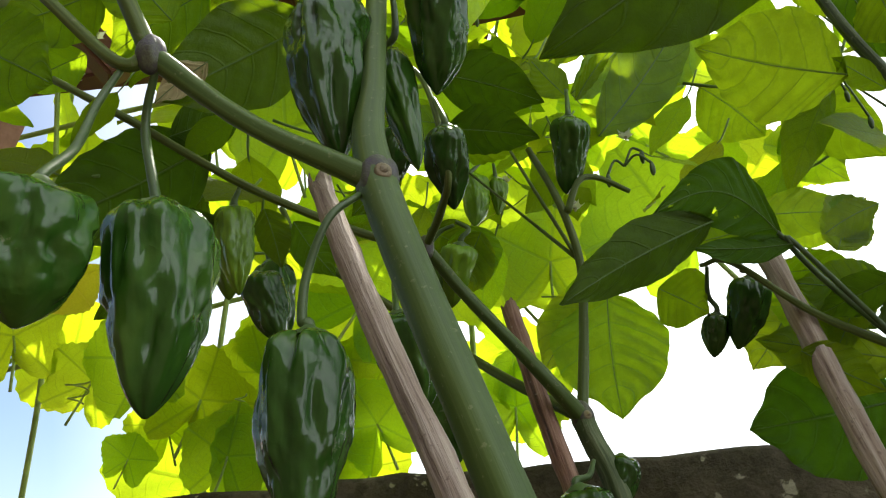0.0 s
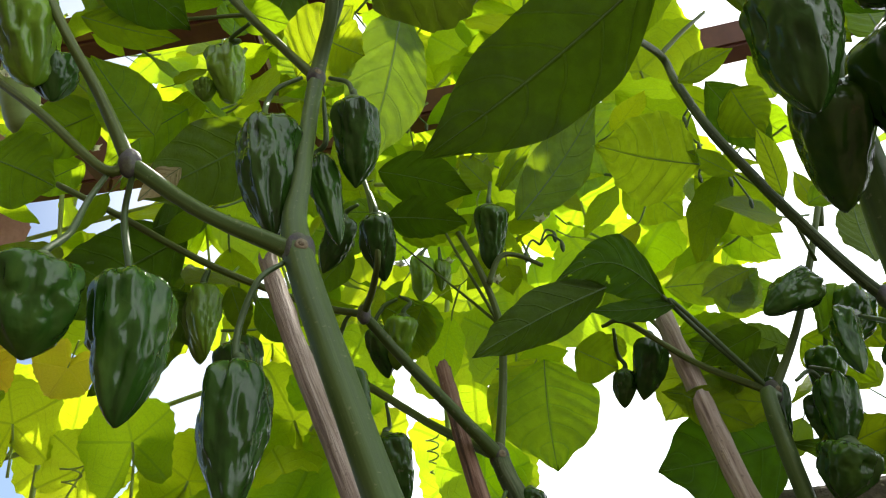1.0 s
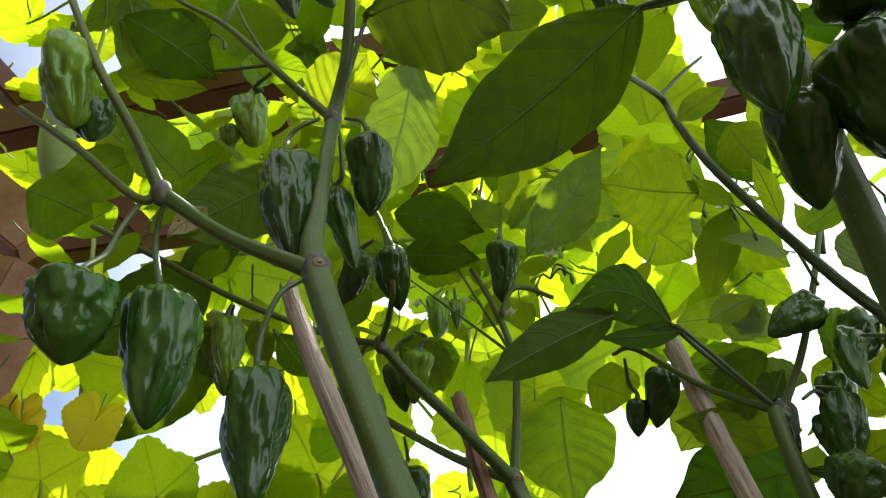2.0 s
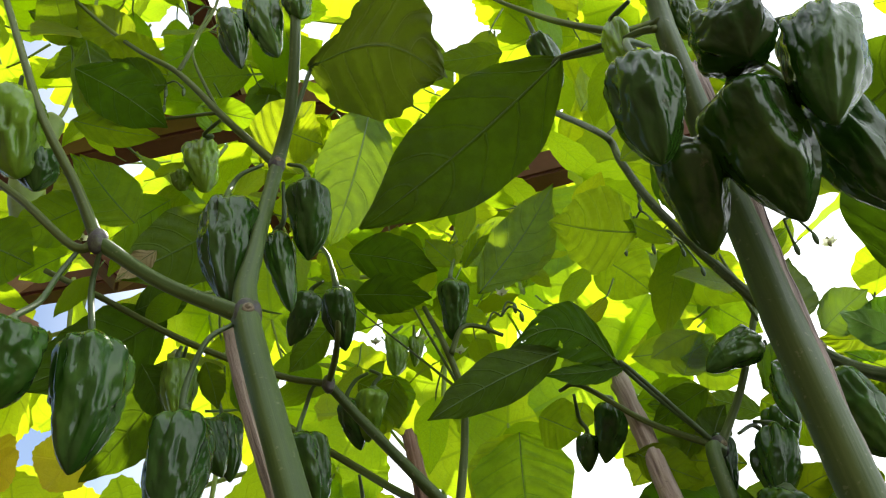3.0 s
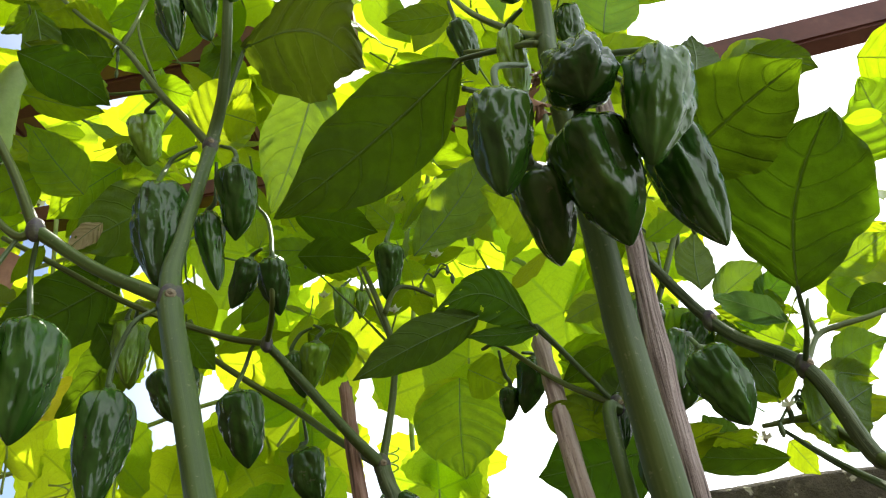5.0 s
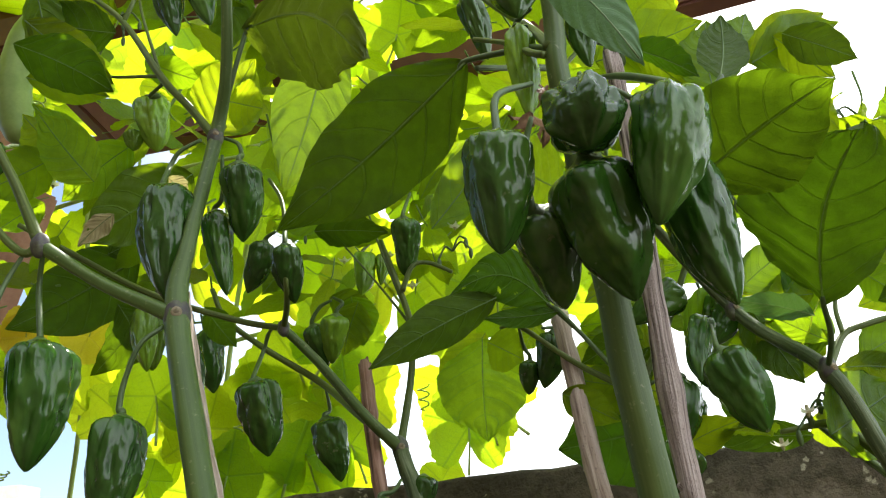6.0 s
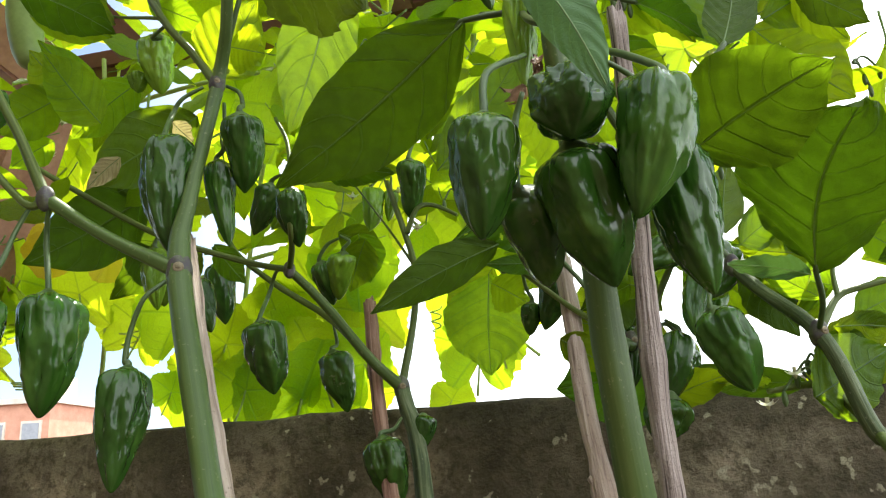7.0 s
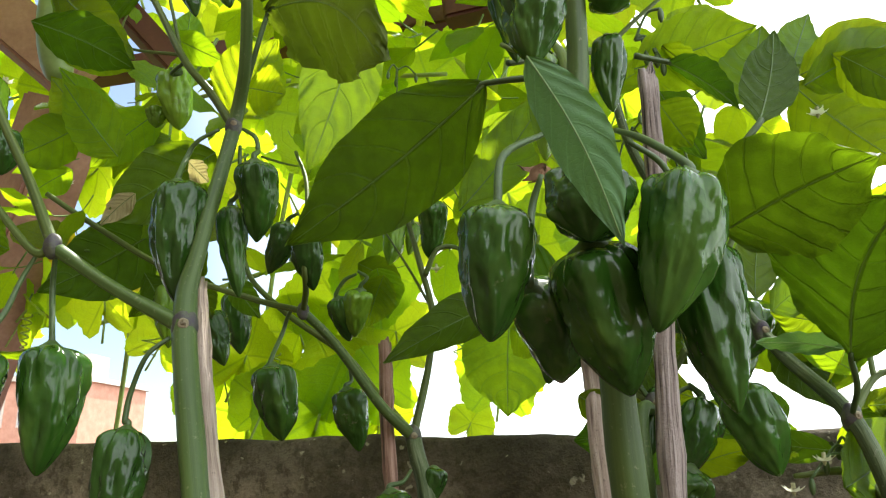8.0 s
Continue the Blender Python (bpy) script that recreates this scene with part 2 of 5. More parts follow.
STAKE_PALE = striped("pale_cracked_stake_wood", [(0.41, (0.028, 0.022, 0.019)), (0.465, (0.25, 0.205, 0.18)), (0.62, (0.45, 0.39, 0.355))], 2.0, 7.0, 0.8, 1.0, 0.003, (0.08, 0.06, 0.05))
STAKE_RED = striped("reddish_stake_wood", [(0.32, (0.05, 0.03, 0.022)), (0.46, (0.19, 0.105, 0.07)), (0.62, (0.31, 0.20, 0.15))], 2.4, 9.0, 0.8, 0.9, 0.002, (0.34, 0.27, 0.22))
NODE = plain("purple_stem_node", [(0.40, (0.040, 0.028, 0.050)), (0.52, (0.055, 0.060, 0.040)), (0.64, (0.105, 0.125, 0.065))], 110, 0.5, 0.5, 0.0012)
SCAR = plain("dry_leaf_scar", [(0.3, (0.12, 0.10, 0.06)), (0.7, (0.30, 0.26, 0.16))], 260, 0.8, 0.6, 0.0008)
VINE = plain("gourd_vine_stem", [(0.3, (0.16, 0.24, 0.05)), (0.7, (0.30, 0.40, 0.10))], 60, 0.55, 0.4, 0.001)
GOURD = plain("pale_gourd_skin", [(0.3, (0.13, 0.21, 0.055)), (0.7, (0.24, 0.34, 0.11))], 30, 0.4, 0.3, 0.001)
def petal_material():
    m, n, l, p = material("white_petal")
    p.inputs["Base Color"].default_value, p.inputs["Roughness"].default_value = (0.80, 0.82, 0.70, 1), 0.5
    tr = n.new("ShaderNodeBsdfTranslucent")
    tr.inputs["Color"].default_value = (0.85, 0.88, 0.70, 1)
    mix = n.new("ShaderNodeMixShader")
    l.new(p.outputs["BSDF"], mix.inputs[1])
    l.new(tr.outputs["BSDF"], mix.inputs[2])
    l.new(mix.outputs["Shader"], n["Material Output"].inputs["Surface"])
    return m


PETAL = petal_material()
ANTHER = plain("flower_anther", [(0.3, (0.22, 0.24, 0.12)), (0.7, (0.40, 0.38, 0.22))], 300, 0.6)
DRY = plain("dried_leaf_scrap", [(0.3, (0.11, 0.05, 0.025)), (0.7, (0.33, 0.20, 0.11))], 90, 0.8, 0.7, 0.002)
RED_STEEL = plain("red_oxide_steel", [(0.3, (0.060, 0.020, 0.014)), (0.55, (0.105, 0.036, 0.026)), (0.75, (0.15, 0.065, 0.045))], 14, 0.62, 0.35, 0.001, 0.35)
# The red steel again, lighter, with the sunlight on it put into the colour
SUNLIT_STEEL = plain("sunlit_red_steel", [(0.3, (0.20, 0.095, 0.075)), (0.55, (0.33, 0.18, 0.145)), (0.75, (0.45, 0.28, 0.23))], 14, 0.7, 0.35, 0.001, 0.3)
SALMON = plain("salmon_plaster", [(0.3, (0.50, 0.24, 0.16)), (0.7, (0.68, 0.38, 0.27))], 3, 0.85, 0.3, 0.004, 0.2)
CREAM = plain("cream_plaster", [(0.3, (0.55, 0.50, 0.42)), (0.7, (0.74, 0.69, 0.60))], 3, 0.85, 0.3, 0.004, 0.2)
DARK_GLASS = plain("pale_window_glass", [(0.3, (0.25, 0.27, 0.30)), (0.7, (0.38, 0.40, 0.43))], 5, 0.15, 0.0)
UMBER = plain("umber_plaster", [(0.3, (0.10, 0.078, 0.058)), (0.7, (0.19, 0.15, 0.112))], 4, 0.9, 0.4, 0.004, 0.2)
SOIL = plain("dry_soil", [(0.3, (0.045, 0.03, 0.02)), (0.55, (0.10, 0.07, 0.045)), (0.75, (0.19, 0.14, 0.10))], 9, 0.95, 0.9, 0.02, 0.1)


def wall_material():
    """Old cement render, blackened by algae, with pale lichen flecks."""
    m, n, l, p = material("mossy_cement")
    co = n.new("ShaderNodeTexCoord").outputs["Object"]
    big = noise_node(n, l, 7, 7, 0.65, co)
    mid = noise_node(n, l, 75, 6, 0.75, co)
    fine = noise_node(n, l, 240, 3, 0.6, co)
    col = ramp_node(n, l, big, [(0.30, (0.034, 0.030, 0.021)), (0.48, (0.125, 0.108, 0.078)), (0.68, (0.40, 0.34, 0.26))])
    col = blend(n, l, calc(n, l, "MULTIPLY", between(n, l, mid, 0.45, 0.62), 0.7), col, (0.050, 0.044, 0.026))
    col = blend(n, l, calc(n, l, "MULTIPLY", between(n, l, fine, 0.5, 0.75), 0.5), col, (0.15, 0.125, 0.085))
    # black algae crust along the weathered top edge
    high = n.new("ShaderNodeSeparateXYZ")
    l.new(co, high.inputs["Vector"])
    crust = between(n, l, calc(n, l, "ADD", high.outputs["Z"], calc(n, l, "MULTIPLY", big, 0.09)), 0.665, 0.72)
    col = blend(n, l, calc(n, l, "MULTIPLY", crust, 0.55), col, (0.022, 0.019, 0.013))
    vo = n.new("ShaderNodeTexVoronoi")
    vo.inputs["Scale"].default_value = 46
    wob = n.new("ShaderNodeTexNoise")
    wob.inputs["Scale"].default_value, wob.inputs["Detail"].default_value = 70, 3
    l.new(co, wob.inputs["Vector"])
    add = n.new("ShaderNodeVectorMath")
    add.operation = "MULTIPLY_ADD"
    add.inputs[1].default_value = (0.03, 0.03, 0.03)
    l.new(wob.outputs["Color"], add.inputs[0])
    l.new(co, add.inputs[2])
    l.new(add.outputs["Vector"], vo.inputs["Vector"])
    edge = calc(n, l, "ADD", vo.outputs["Distance"], calc(n, l, "MULTIPLY", fine, 0.28))
    keep = calc(n, l, "GREATER_THAN", noise_node(n, l, 19, 2, 0.5, co), 0.47)
    fleck = calc(n, l, "MULTIPLY", between(n, l, edge, 0.40, 0.30), keep)
    col = blend(n, l, calc(n, l, "MULTIPLY", fleck, 0.75), col, (0.40, 0.38, 0.29))
    l.new(col, p.inputs["Base Color"])
    p.inputs["Roughness"].default_value, p.inputs["Specular IOR Level"].default_value = 0.92, 0.2
    bump(n, l, calc(n, l, "ADD", calc(n, l, "MULTIPLY", mid, 1.2), calc(n, l, "MULTIPLY", fine, 0.5)), 0.9, 0.004, p)
    return m


WALL = wall_material()


# ---- builders ----
def part(name, bm, mat, parent, label="", smooth=True):
    """Links a bmesh, given in world places, as one mesh under a thing or a part."""
    base, up = Vector((0, 0, 0)), parent
    while up is not None:
        base += up.location
        up = up.parent
    bmesh.ops.translate(bm, verts=bm.verts, vec=-base)
    me = bpy.data.meshes.new(name)
    bm.to_mesh(me)
    bm.free()
    me.materials.append(mat)
    if smooth:
        me.polygons.foreach_set("use_smooth", [True] * len(me.polygons))
    ob = new(name, me)
    ob.parent = parent
    return tagged(ob, label) if label else ob


def thing(name, place, label, category, group="", kind=""):
    ob = new(name)
    ob.empty_display_size = 0.02
    ob.location = place
    return tagged(ob, label, category, group, kind)


def smooth_line(points, steps=6):
    """Points (x, y, z, radius) along a Catmull-Rom line."""
    p = [Vector(q) for q in points]
    p = [p[0] * 2 - p[1]] + p + [p[-1] * 2 - p[-2]]
    out = []
    for i in range(1, len(p) - 2):
        a, b, c, d = p[i - 1:i + 3]
        for k in range(steps):
            t = k / steps
            out.append(0.5 * (2 * b + (c - a) * t + (2 * a - 5 * b + 4 * c - d) * t * t + (3 * b - a - 3 * c + d) * t ** 3))
    return out + [p[-2]]


def add_tube(bm, points, sides=10, steps=6, rough=0.0, flute=0.0):
    """A closed, tapering tube; rough: uneven surface, flute: ridges along it."""
    line = smooth_line(points, steps) if steps > 1 else [Vector(q) for q in points]
    uv = bm.loops.layers.uv.verify()
    rings, side = [], None
    for i, q in enumerate(line):
        way = (line[min(i + 1, len(line) - 1)] - line[max(i - 1, 0)]).xyz.normalized()
        if side is None:
            side = way.orthogonal().normalized()
        side = (side - way * side.dot(way)).normalized()
        other = way.cross(side)
        ring = []
        for k in range(sides):
            a = math.tau * k / sides
            r = max(q.w, 0.0002) * (1 + flute * math.cos(5 * a))
            spot = q.xyz + (side * math.cos(a) + other * math.sin(a)) * r
            if rough:
                spot += (spot - q.xyz) * rough * noise.noise(spot * 160)
            ring.append(bm.verts.new(spot))
        rings.append(ring)
    run = 0.0
    for i, (a, b) in enumerate(zip(rings, rings[1:])):
        step = (line[i + 1] - line[i]).xyz.length
        for k in range(sides):
            f = bm.faces.new((a[k], a[(k + 1) % sides], b[(k + 1) % sides], b[k]))
            for lp, q in zip(f.loops, ((k, run), (k + 1, run), (k + 1, run + step), (k, run + step))):
                lp[uv].uv = (q[0] / sides, q[1])
        run += step
    bm.faces.new(rings[0][::-1])
    bm.faces.new(rings[-1])


def branch(plant, *points, mat=None, name="branch", label="", rough=0.08, flute=0.035, sides=20):
    thick = max(q[3] for q in points) > 0.004
    slim = 0.93 if thick else 0.84
    bm = bmesh.new()
    add_tube(bm, [(*q[:3], q[3] * slim) for q in points], sides, 7, rough, flute)
    return part(name, bm, mat or (STEM if thick else TWIG), plant, label)


def swelling(plant, x, y, z, r):
    """The thickened joint where branches part."""
    bm = bmesh.new()
    bmesh.ops.create_icosphere(bm, subdivisions=4, radius=r * 0.97)
    for v in bm.verts:
        v.co *= 1 + 0.14 * noise.noise(v.co * 260 + Vector((x, y, z)) * 90)
        v.co.z *= 1.5
    bmesh.ops.translate(bm, verts=bm.verts, vec=(x, y, z))
    joint = part("joint", bm, NODE, plant, "purplish swollen stem joint")
    if r > 0.0045:
        # the pale scar that a fallen leaf left
        bm = bmesh.new()
        way = Vector((0.35, -0.92, 0.15)).normalized()
        spot = Vector((x, y, z)) + way * r * 0.86
        add_tube(bm, [(*spot, r * 0.42), (*(spot + way * r * 0.16), r * 0.36), (*(spot + way * r * 0.22), r * 0.20), (*(spot + way * r * 0.10), r * 0.06)], 12, 3, 0.2)
        part("leaf_scar", bm, SCAR, joint, "dry tan leaf scar")
    return joint


def pepper(plant, top, tip, width, stalk=(), seed=1, mat=None, blunt=0.75, wrinkle=1.35, label=""):
    """A hanging chili pod from its shoulder to its tip, with a calyx and a curved stalk (points from the stem to the pod)."""
    rnd = random.Random(seed)
    top, tip = Vector(top), Vector(tip)
    axis = tip - top
    length = axis.length
    down = axis.normalized()
    side = down.orthogonal().normalized()
    side.rotate(Matrix.Rotation(rnd.uniform(0, 6.28), 3, down))
    other = down.cross(side)
    lobes, ph, bend = rnd.choice((3, 4, 4)), rnd.uniform(0, 6.28), rnd.uniform(-0.06, 0.06)
    shift = Vector((rnd.uniform(-50, 50), rnd.uniform(-50, 50), rnd.uniform(-50, 50)))
    fullness = rnd.uniform(0.9, 1.12)
    bm = bmesh.new()
    rows, cols, rings = 54, 64, []
    for i in range(rows + 1):
        s = i / rows
        if s < 0.25:
            turn = s / 0.25 * math.pi / 2
            prof, reach = max(0.08, math.sin(turn)), 0.22 * (1 - math.cos(turn))
        else:
            q = (s - 0.25) / 0.75
            prof, reach = (1 - 0.76 * q ** (1.15 * fullness + 1.1 * max(blunt, 0.0))) * (1 - q ** 9) ** 0.5, 0.22 + 0.78 * q
            prof = prof * (1 + 0.07 * math.sin(q * 7 + ph) * q)
        prof = max(prof, 0.05)
        spine = top + down * (reach * length) + side * (bend * length * math.sin(s * math.pi))
        ring = []
        for k in range(cols):
            a = math.tau * k / cols
            crease = abs(math.cos(0.5 * (lobes * a + ph + 0.7 * s + 0.9 * math.sin(5 * s + ph))))
            fl = 0.17 * (crease ** 0.5 - 0.74) * (1 - 0.35 * s)
            fl += 0.035 * math.cos((lobes + 3) * a + 2 * ph)
            n1 = noise.noise(Vector((math.cos(a) * 1.7, math.sin(a) * 1.7, s * 2.4)) + shift)
            n2 = noise.noise(Vector((math.cos(a) * 4.2, math.sin(a) * 4.2, s * 4.5)) + shift)
            n3 = noise.noise(Vector((math.cos(a) * 7, math.sin(a) * 7, s * 11.0)) + shift)
            r = 0.49 * width * prof * (1 + fl + wrinkle * (0.17 * n1 + min(1.0, 1.3 * prof) ** 2 * (0.10 * n2 - 0.12 * abs(n2) + 0.045 * n3)))
            lift = -0.06 * length * math.sin(math.pi * min(1, s / 0.40)) * (0.55 + 0.45 * crease)
            ring.append(bm.verts.new(spine + (side * math.cos(a) + other * math.sin(a)) * r + down * lift))
        rings.append(ring)
    for a, b in zip(rings, rings[1:]):
        for k in range(cols):
            bm.faces.new((a[k], b[k], b[(k + 1) % cols], a[(k + 1) % cols]))
    bm.faces.new(rings[0])
    bm.faces.new(rings[-1][::-1])
    pod = part("chili_pepper", bm, mat or PEPPER, plant, label)
    bm = bmesh.new()
    cap, cr = [], 0.16 * width + 0.0012
    for j, (rr, hh) in enumerate(((0.3, -0.0035), (0.6, -0.0020), (1.0, -0.0004), (1.28, 0.0022))):
        ring = []
        for k in range(20):
            a = math.tau * k / 20
            r = cr * rr * (1 + (0.16 * math.cos(5 * a + ph) if j > 1 else 0))
            ring.append(bm.verts.new(top + (side * math.cos(a) + other * math.sin(a)) * r + down * (hh * width / 0.028)))
        cap.append(ring)
    for a, b in zip(cap, cap[1:]):
        for k in range(20):
            bm.faces.new((a[k], b[k], b[(k + 1) % 20], a[(k + 1) % 20]))
    bm.faces.new(cap[0])
    part("calyx", bm, PEDICEL, pod)
    if stalk:
        bm = bmesh.new()
        n = len(stalk)
        pts = [(*q, 0.0010 + 0.0004 * i / max(1, n - 1)) for i, q in enumerate(stalk)]
        pts += [(*(top - down * 0.004), 0.0015), (*(top + down * 0.001), 0.0021)]
        add_tube(bm, pts, 10, 6, 0.08)
        part("pedicel", bm, PEDICEL, pod)
    return pod


def blade_mesh(length, width, fold, droop, wave, seed, rows=26, cols=12, sway=0.0, eaten=0.0, cuneate=0.0):
    """An ovate, pointed leaf along y from the origin, seen from below along -z, with a raised midrib."""
    rnd = random.Random(seed)
    ph, ph2, lop = rnd.uniform(0, 6.28), rnd.uniform(0, 6.28), rnd.uniform(-0.07, 0.07) + sway
    full = cuneate or rnd.uniform(0.66, 0.90)
    peak = (full / (full + 1.0)) ** full * (1 / (full + 1.0)) ** 1.0
    bm = bmesh.new()
    uv = bm.loops.layers.uv.new("UVMap")
    grid = []
    for i in range(rows + 1):
        v = i / rows
        half = 0.5 * width * (v ** full * (1 - v)) / peak * (1 + 0.03 * math.sin(v * 17 + ph))
        if v > 0.8:
            half *= 1 - 0.35 * ((v - 0.8) / 0.2) ** 1.2 * (1 - (v - 0.8) / 0.2) * 2
        half = max(half, 0.0002)
        line = []
        for j in range(cols + 1):
            u = 2 * j / cols - 1
            x = u * half * math.cos(fold * 0.9) + lop * length * math.sin(v * math.pi) * 0.5
            z = abs(u) ** 1.3 * half * math.sin(fold) - droop * length * (v ** 1.9) - 0.10 * half * (u * u)
            z += wave * width * (0.55 * math.sin(v * 9 + ph + u * 1.4) * abs(u) ** 1.5 + 0.35 * math.sin(v * 21 + ph2) * abs(u) ** 2)
            z += (0.022 + 0.25 * max(0.0, width - 0.055) * (length < 0.5)) * width * abs(u) ** 0.5 * math.cos((v - abs(u) ** 1.4 * 0.26) * 7.5 * math.tau)
            line.append(bm.verts.new((x, v * length * (1 - 0.25 * droop * v), z)))
        grid.append(line)
    for i in range(rows):
        for j in range(cols):
            # holes and notches that insects left
            if eaten and j not in (cols // 2 - 1, cols // 2) and noise.noise(Vector((i * 11 / rows, j * 6 / cols, seed * 3.3))) > 0.62 - 0.25 * eaten:
                continue
            f = bm.faces.new((grid[i][j], grid[i][j + 1], grid[i + 1][j + 1], grid[i + 1][j]))
            for lp, (a, b) in zip(f.loops, ((j, i), (j + 1, i), (j + 1, i + 1), (j, i + 1))):
                lp[uv].uv = (a / cols, b / rows)
    rib = [(*grid[i][cols // 2].co, 0.00045 * (1 - 0.85 * i / rows) * length / 0.10) for i in range(rows + 1)]
    return bm, rib


def leaf_frame(base, tip, face):
    """The pose of a leaf: y runs from base to tip, -z looks along face."""
    y = (Vector(tip) - Vector(base)).normalized()
    z = -(Vector(face) - y * Vector(face).dot(y)).normalized()
    x = y.cross(z)
    m = Matrix((x, y, z)).transposed().to_4x4()
    m.translation = base
    return m


def leaf(plant, base, tip, width, face, stalk=(), fold=0.15, droop=0.08, wave=0.03, seed=1, mat=None, label="", sway=0.0, eaten=0.0, cuneate=0.0):
    """A chili leaf with its midrib and, where it shows, its stalk (points from the stem to the blade)."""
    length = (Vector(tip) - Vector(base)).length
    m = leaf_frame(base, tip, face)
    bm, rib = blade_mesh(length, width, fold, droop, wave, seed, 54 if eaten else 44, 32 if eaten else 16, sway, eaten, cuneate)
    # turn it so that its bent tip still ends at tip
    fix = Vector((0, 1, 0)).rotation_difference(Vector((0, rib[-1][1], rib[-1][2])).normalized()).inverted().to_matrix().to_4x4()
    m = m @ fix
    bmesh.ops.transform(bm, matrix=m, verts=bm.verts)
    ob = part("leaf", bm, mat or CHILI_LEAF, plant, label)
    bm = bmesh.new()
    add_tube(bm, [(*(m @ Vector(q[:3]) + (m.to_3x3() @ Vector((0, 0, -1))) * 0.0004), q[3]) for q in rib[::len(rib) // 6]], 6, 2)
    part("midrib", bm, RIB, ob)
    if stalk:
        bm = bmesh.new()
        add_tube(bm, [(*q, 0.0015) for q in stalk] + [(*base, 0.0013), (*(m @ Vector(rib[2][:3])), 0.0009)], 8, 5)
        part("petiole", bm, PEDICEL, ob)
    return ob


def palmate_mesh(size, seed, cup=0.12, wave=0.06):
    """A broad five-lobed gourd leaf round the origin in the xy plane, notched at -y, with a toothed, wavy edge."""
    rnd = random.Random(seed)
    ph, ph2 = rnd.uniform(0, 6.28), rnd.uniform(0, 6.28)
    depth = rnd.uniform(0.05, 0.12)
    bm = bmesh.new()
    uv = bm.loops.layers.uv.new("UVMap")
    spokes, rings = 60, 7
    hub = bm.verts.new((0, 0, 0))
    loops = []
    for j in range(1, rings + 1):
        s = j / rings
        ring = []
        for k in range(spokes):
            a = math.tau * k / spokes
            gap = abs(math.atan2(math.sin(a), math.cos(a)))
            r = 1 + depth * math.cos(5 * (a - math.pi)) - 0.06
            r *= 1 - 0.62 * math.exp(-(gap / 0.30) ** 2)
            r *= 1 + 0.02 * (1 if k % 2 else -1) * (s > 0.9) + 0.05 * math.sin(3 * a + ph)
            x, y = math.sin(a) * r * s, -math.cos(a) * r * s
            z = cup * s * s + wave * s * s * math.sin(4 * a + ph) + 0.5 * wave * s ** 3 * math.sin(9 * a + ph2)
            z += 0.03 * s * (math.cos(5 * (a - math.pi)) < 0.0)
            ring.append(bm.verts.new(Vector((x, y, z)) * size))
        loops.append(ring)
    turn = lambda k: 5 * (k / spokes - 0.5)
    # its long stalk, held behind the blade
    add_tube(bm, [(0, 0, 0.002 * size, 0.022 * size), (0.02 * size, -0.35 * size, 0.10 * size, 0.024 * size), (0.05 * size, -0.95 * size, 0.42 * size, 0.030 * size)], 6, 4)
    for f in bm.faces:
        f.material_index = 1
    for k in range(spokes):
        f = bm.faces.new((hub, loops[0][k], loops[0][(k + 1) % spokes]))
        for lp, q in zip(f.loops, ((turn(k + 0.5), 0), (turn(k), 1 / rings), (turn(k + 1), 1 / rings))):
            lp[uv].uv = q
    for j in range(rings - 1):
        for k in range(spokes):
            k2 = (k + 1) % spokes
            f = bm.faces.new((loops[j][k], loops[j + 1][k], loops[j + 1][k2], loops[j][k2]))
            for lp, q in zip(f.loops, ((turn(k), (j + 1) / rings), (turn(k), (j + 2) / rings), (turn(k + 1), (j + 2) / rings), (turn(k + 1), (j + 1) / rings))):
                lp[uv].uv = q
    return bm


def shared(name, bm, mat, second=None):
    me = bpy.data.meshes.new(name)
    bm.to_mesh(me)
    bm.free()
    me.materials.append(mat)
    if second:
        me.materials.append(second)
    me.polygons.foreach_set("use_smooth", [True] * len(me.polygons))
    return me


def placed(name, me, parent, m):
    """One more object on a mesh that alike pieces share, at the world pose m."""
    ob = new(name, me)
    ob.parent = parent
    ob.matrix_basis = Matrix.Translation(-parent.location) @ m
    return ob


GOURD_BLADES = [shared("gourd_leaf", palmate_mesh(1.0, s, 0.05 + 0.05 * (s % 4), 0.05 + 0.02 * (s % 3)), GOURD_LEAF, VINE) for s in range(9)]
YELLOW_BLADES = [shared("yellow_gourd_leaf", palmate_mesh(1.0, 40 + s, 0.2, 0.1), YELLOW_LEAF, VINE) for s in range(2)]


def palm_leaf(vine, x, y, z, size, turn=0.0, nod=0.0, swing=0.0, kind=0, old=False, stalk=True):
    """A gourd leaf at a place: turn spins it in its own plane, nod and swing tip it from upright facing -y."""
    m = Matrix.Translation((x, y, z)) @ Euler((radians(90 + nod), 0, radians(swing))).to_matrix().to_4x4() @ Matrix.Rotation(radians(turn), 4, "Z") @ Matrix.Scale(size, 4)
    pool = YELLOW_BLADES if old else GOURD_BLADES
    ob = placed("leaf", pool[kind % len(pool)], vine, m)
    return ob


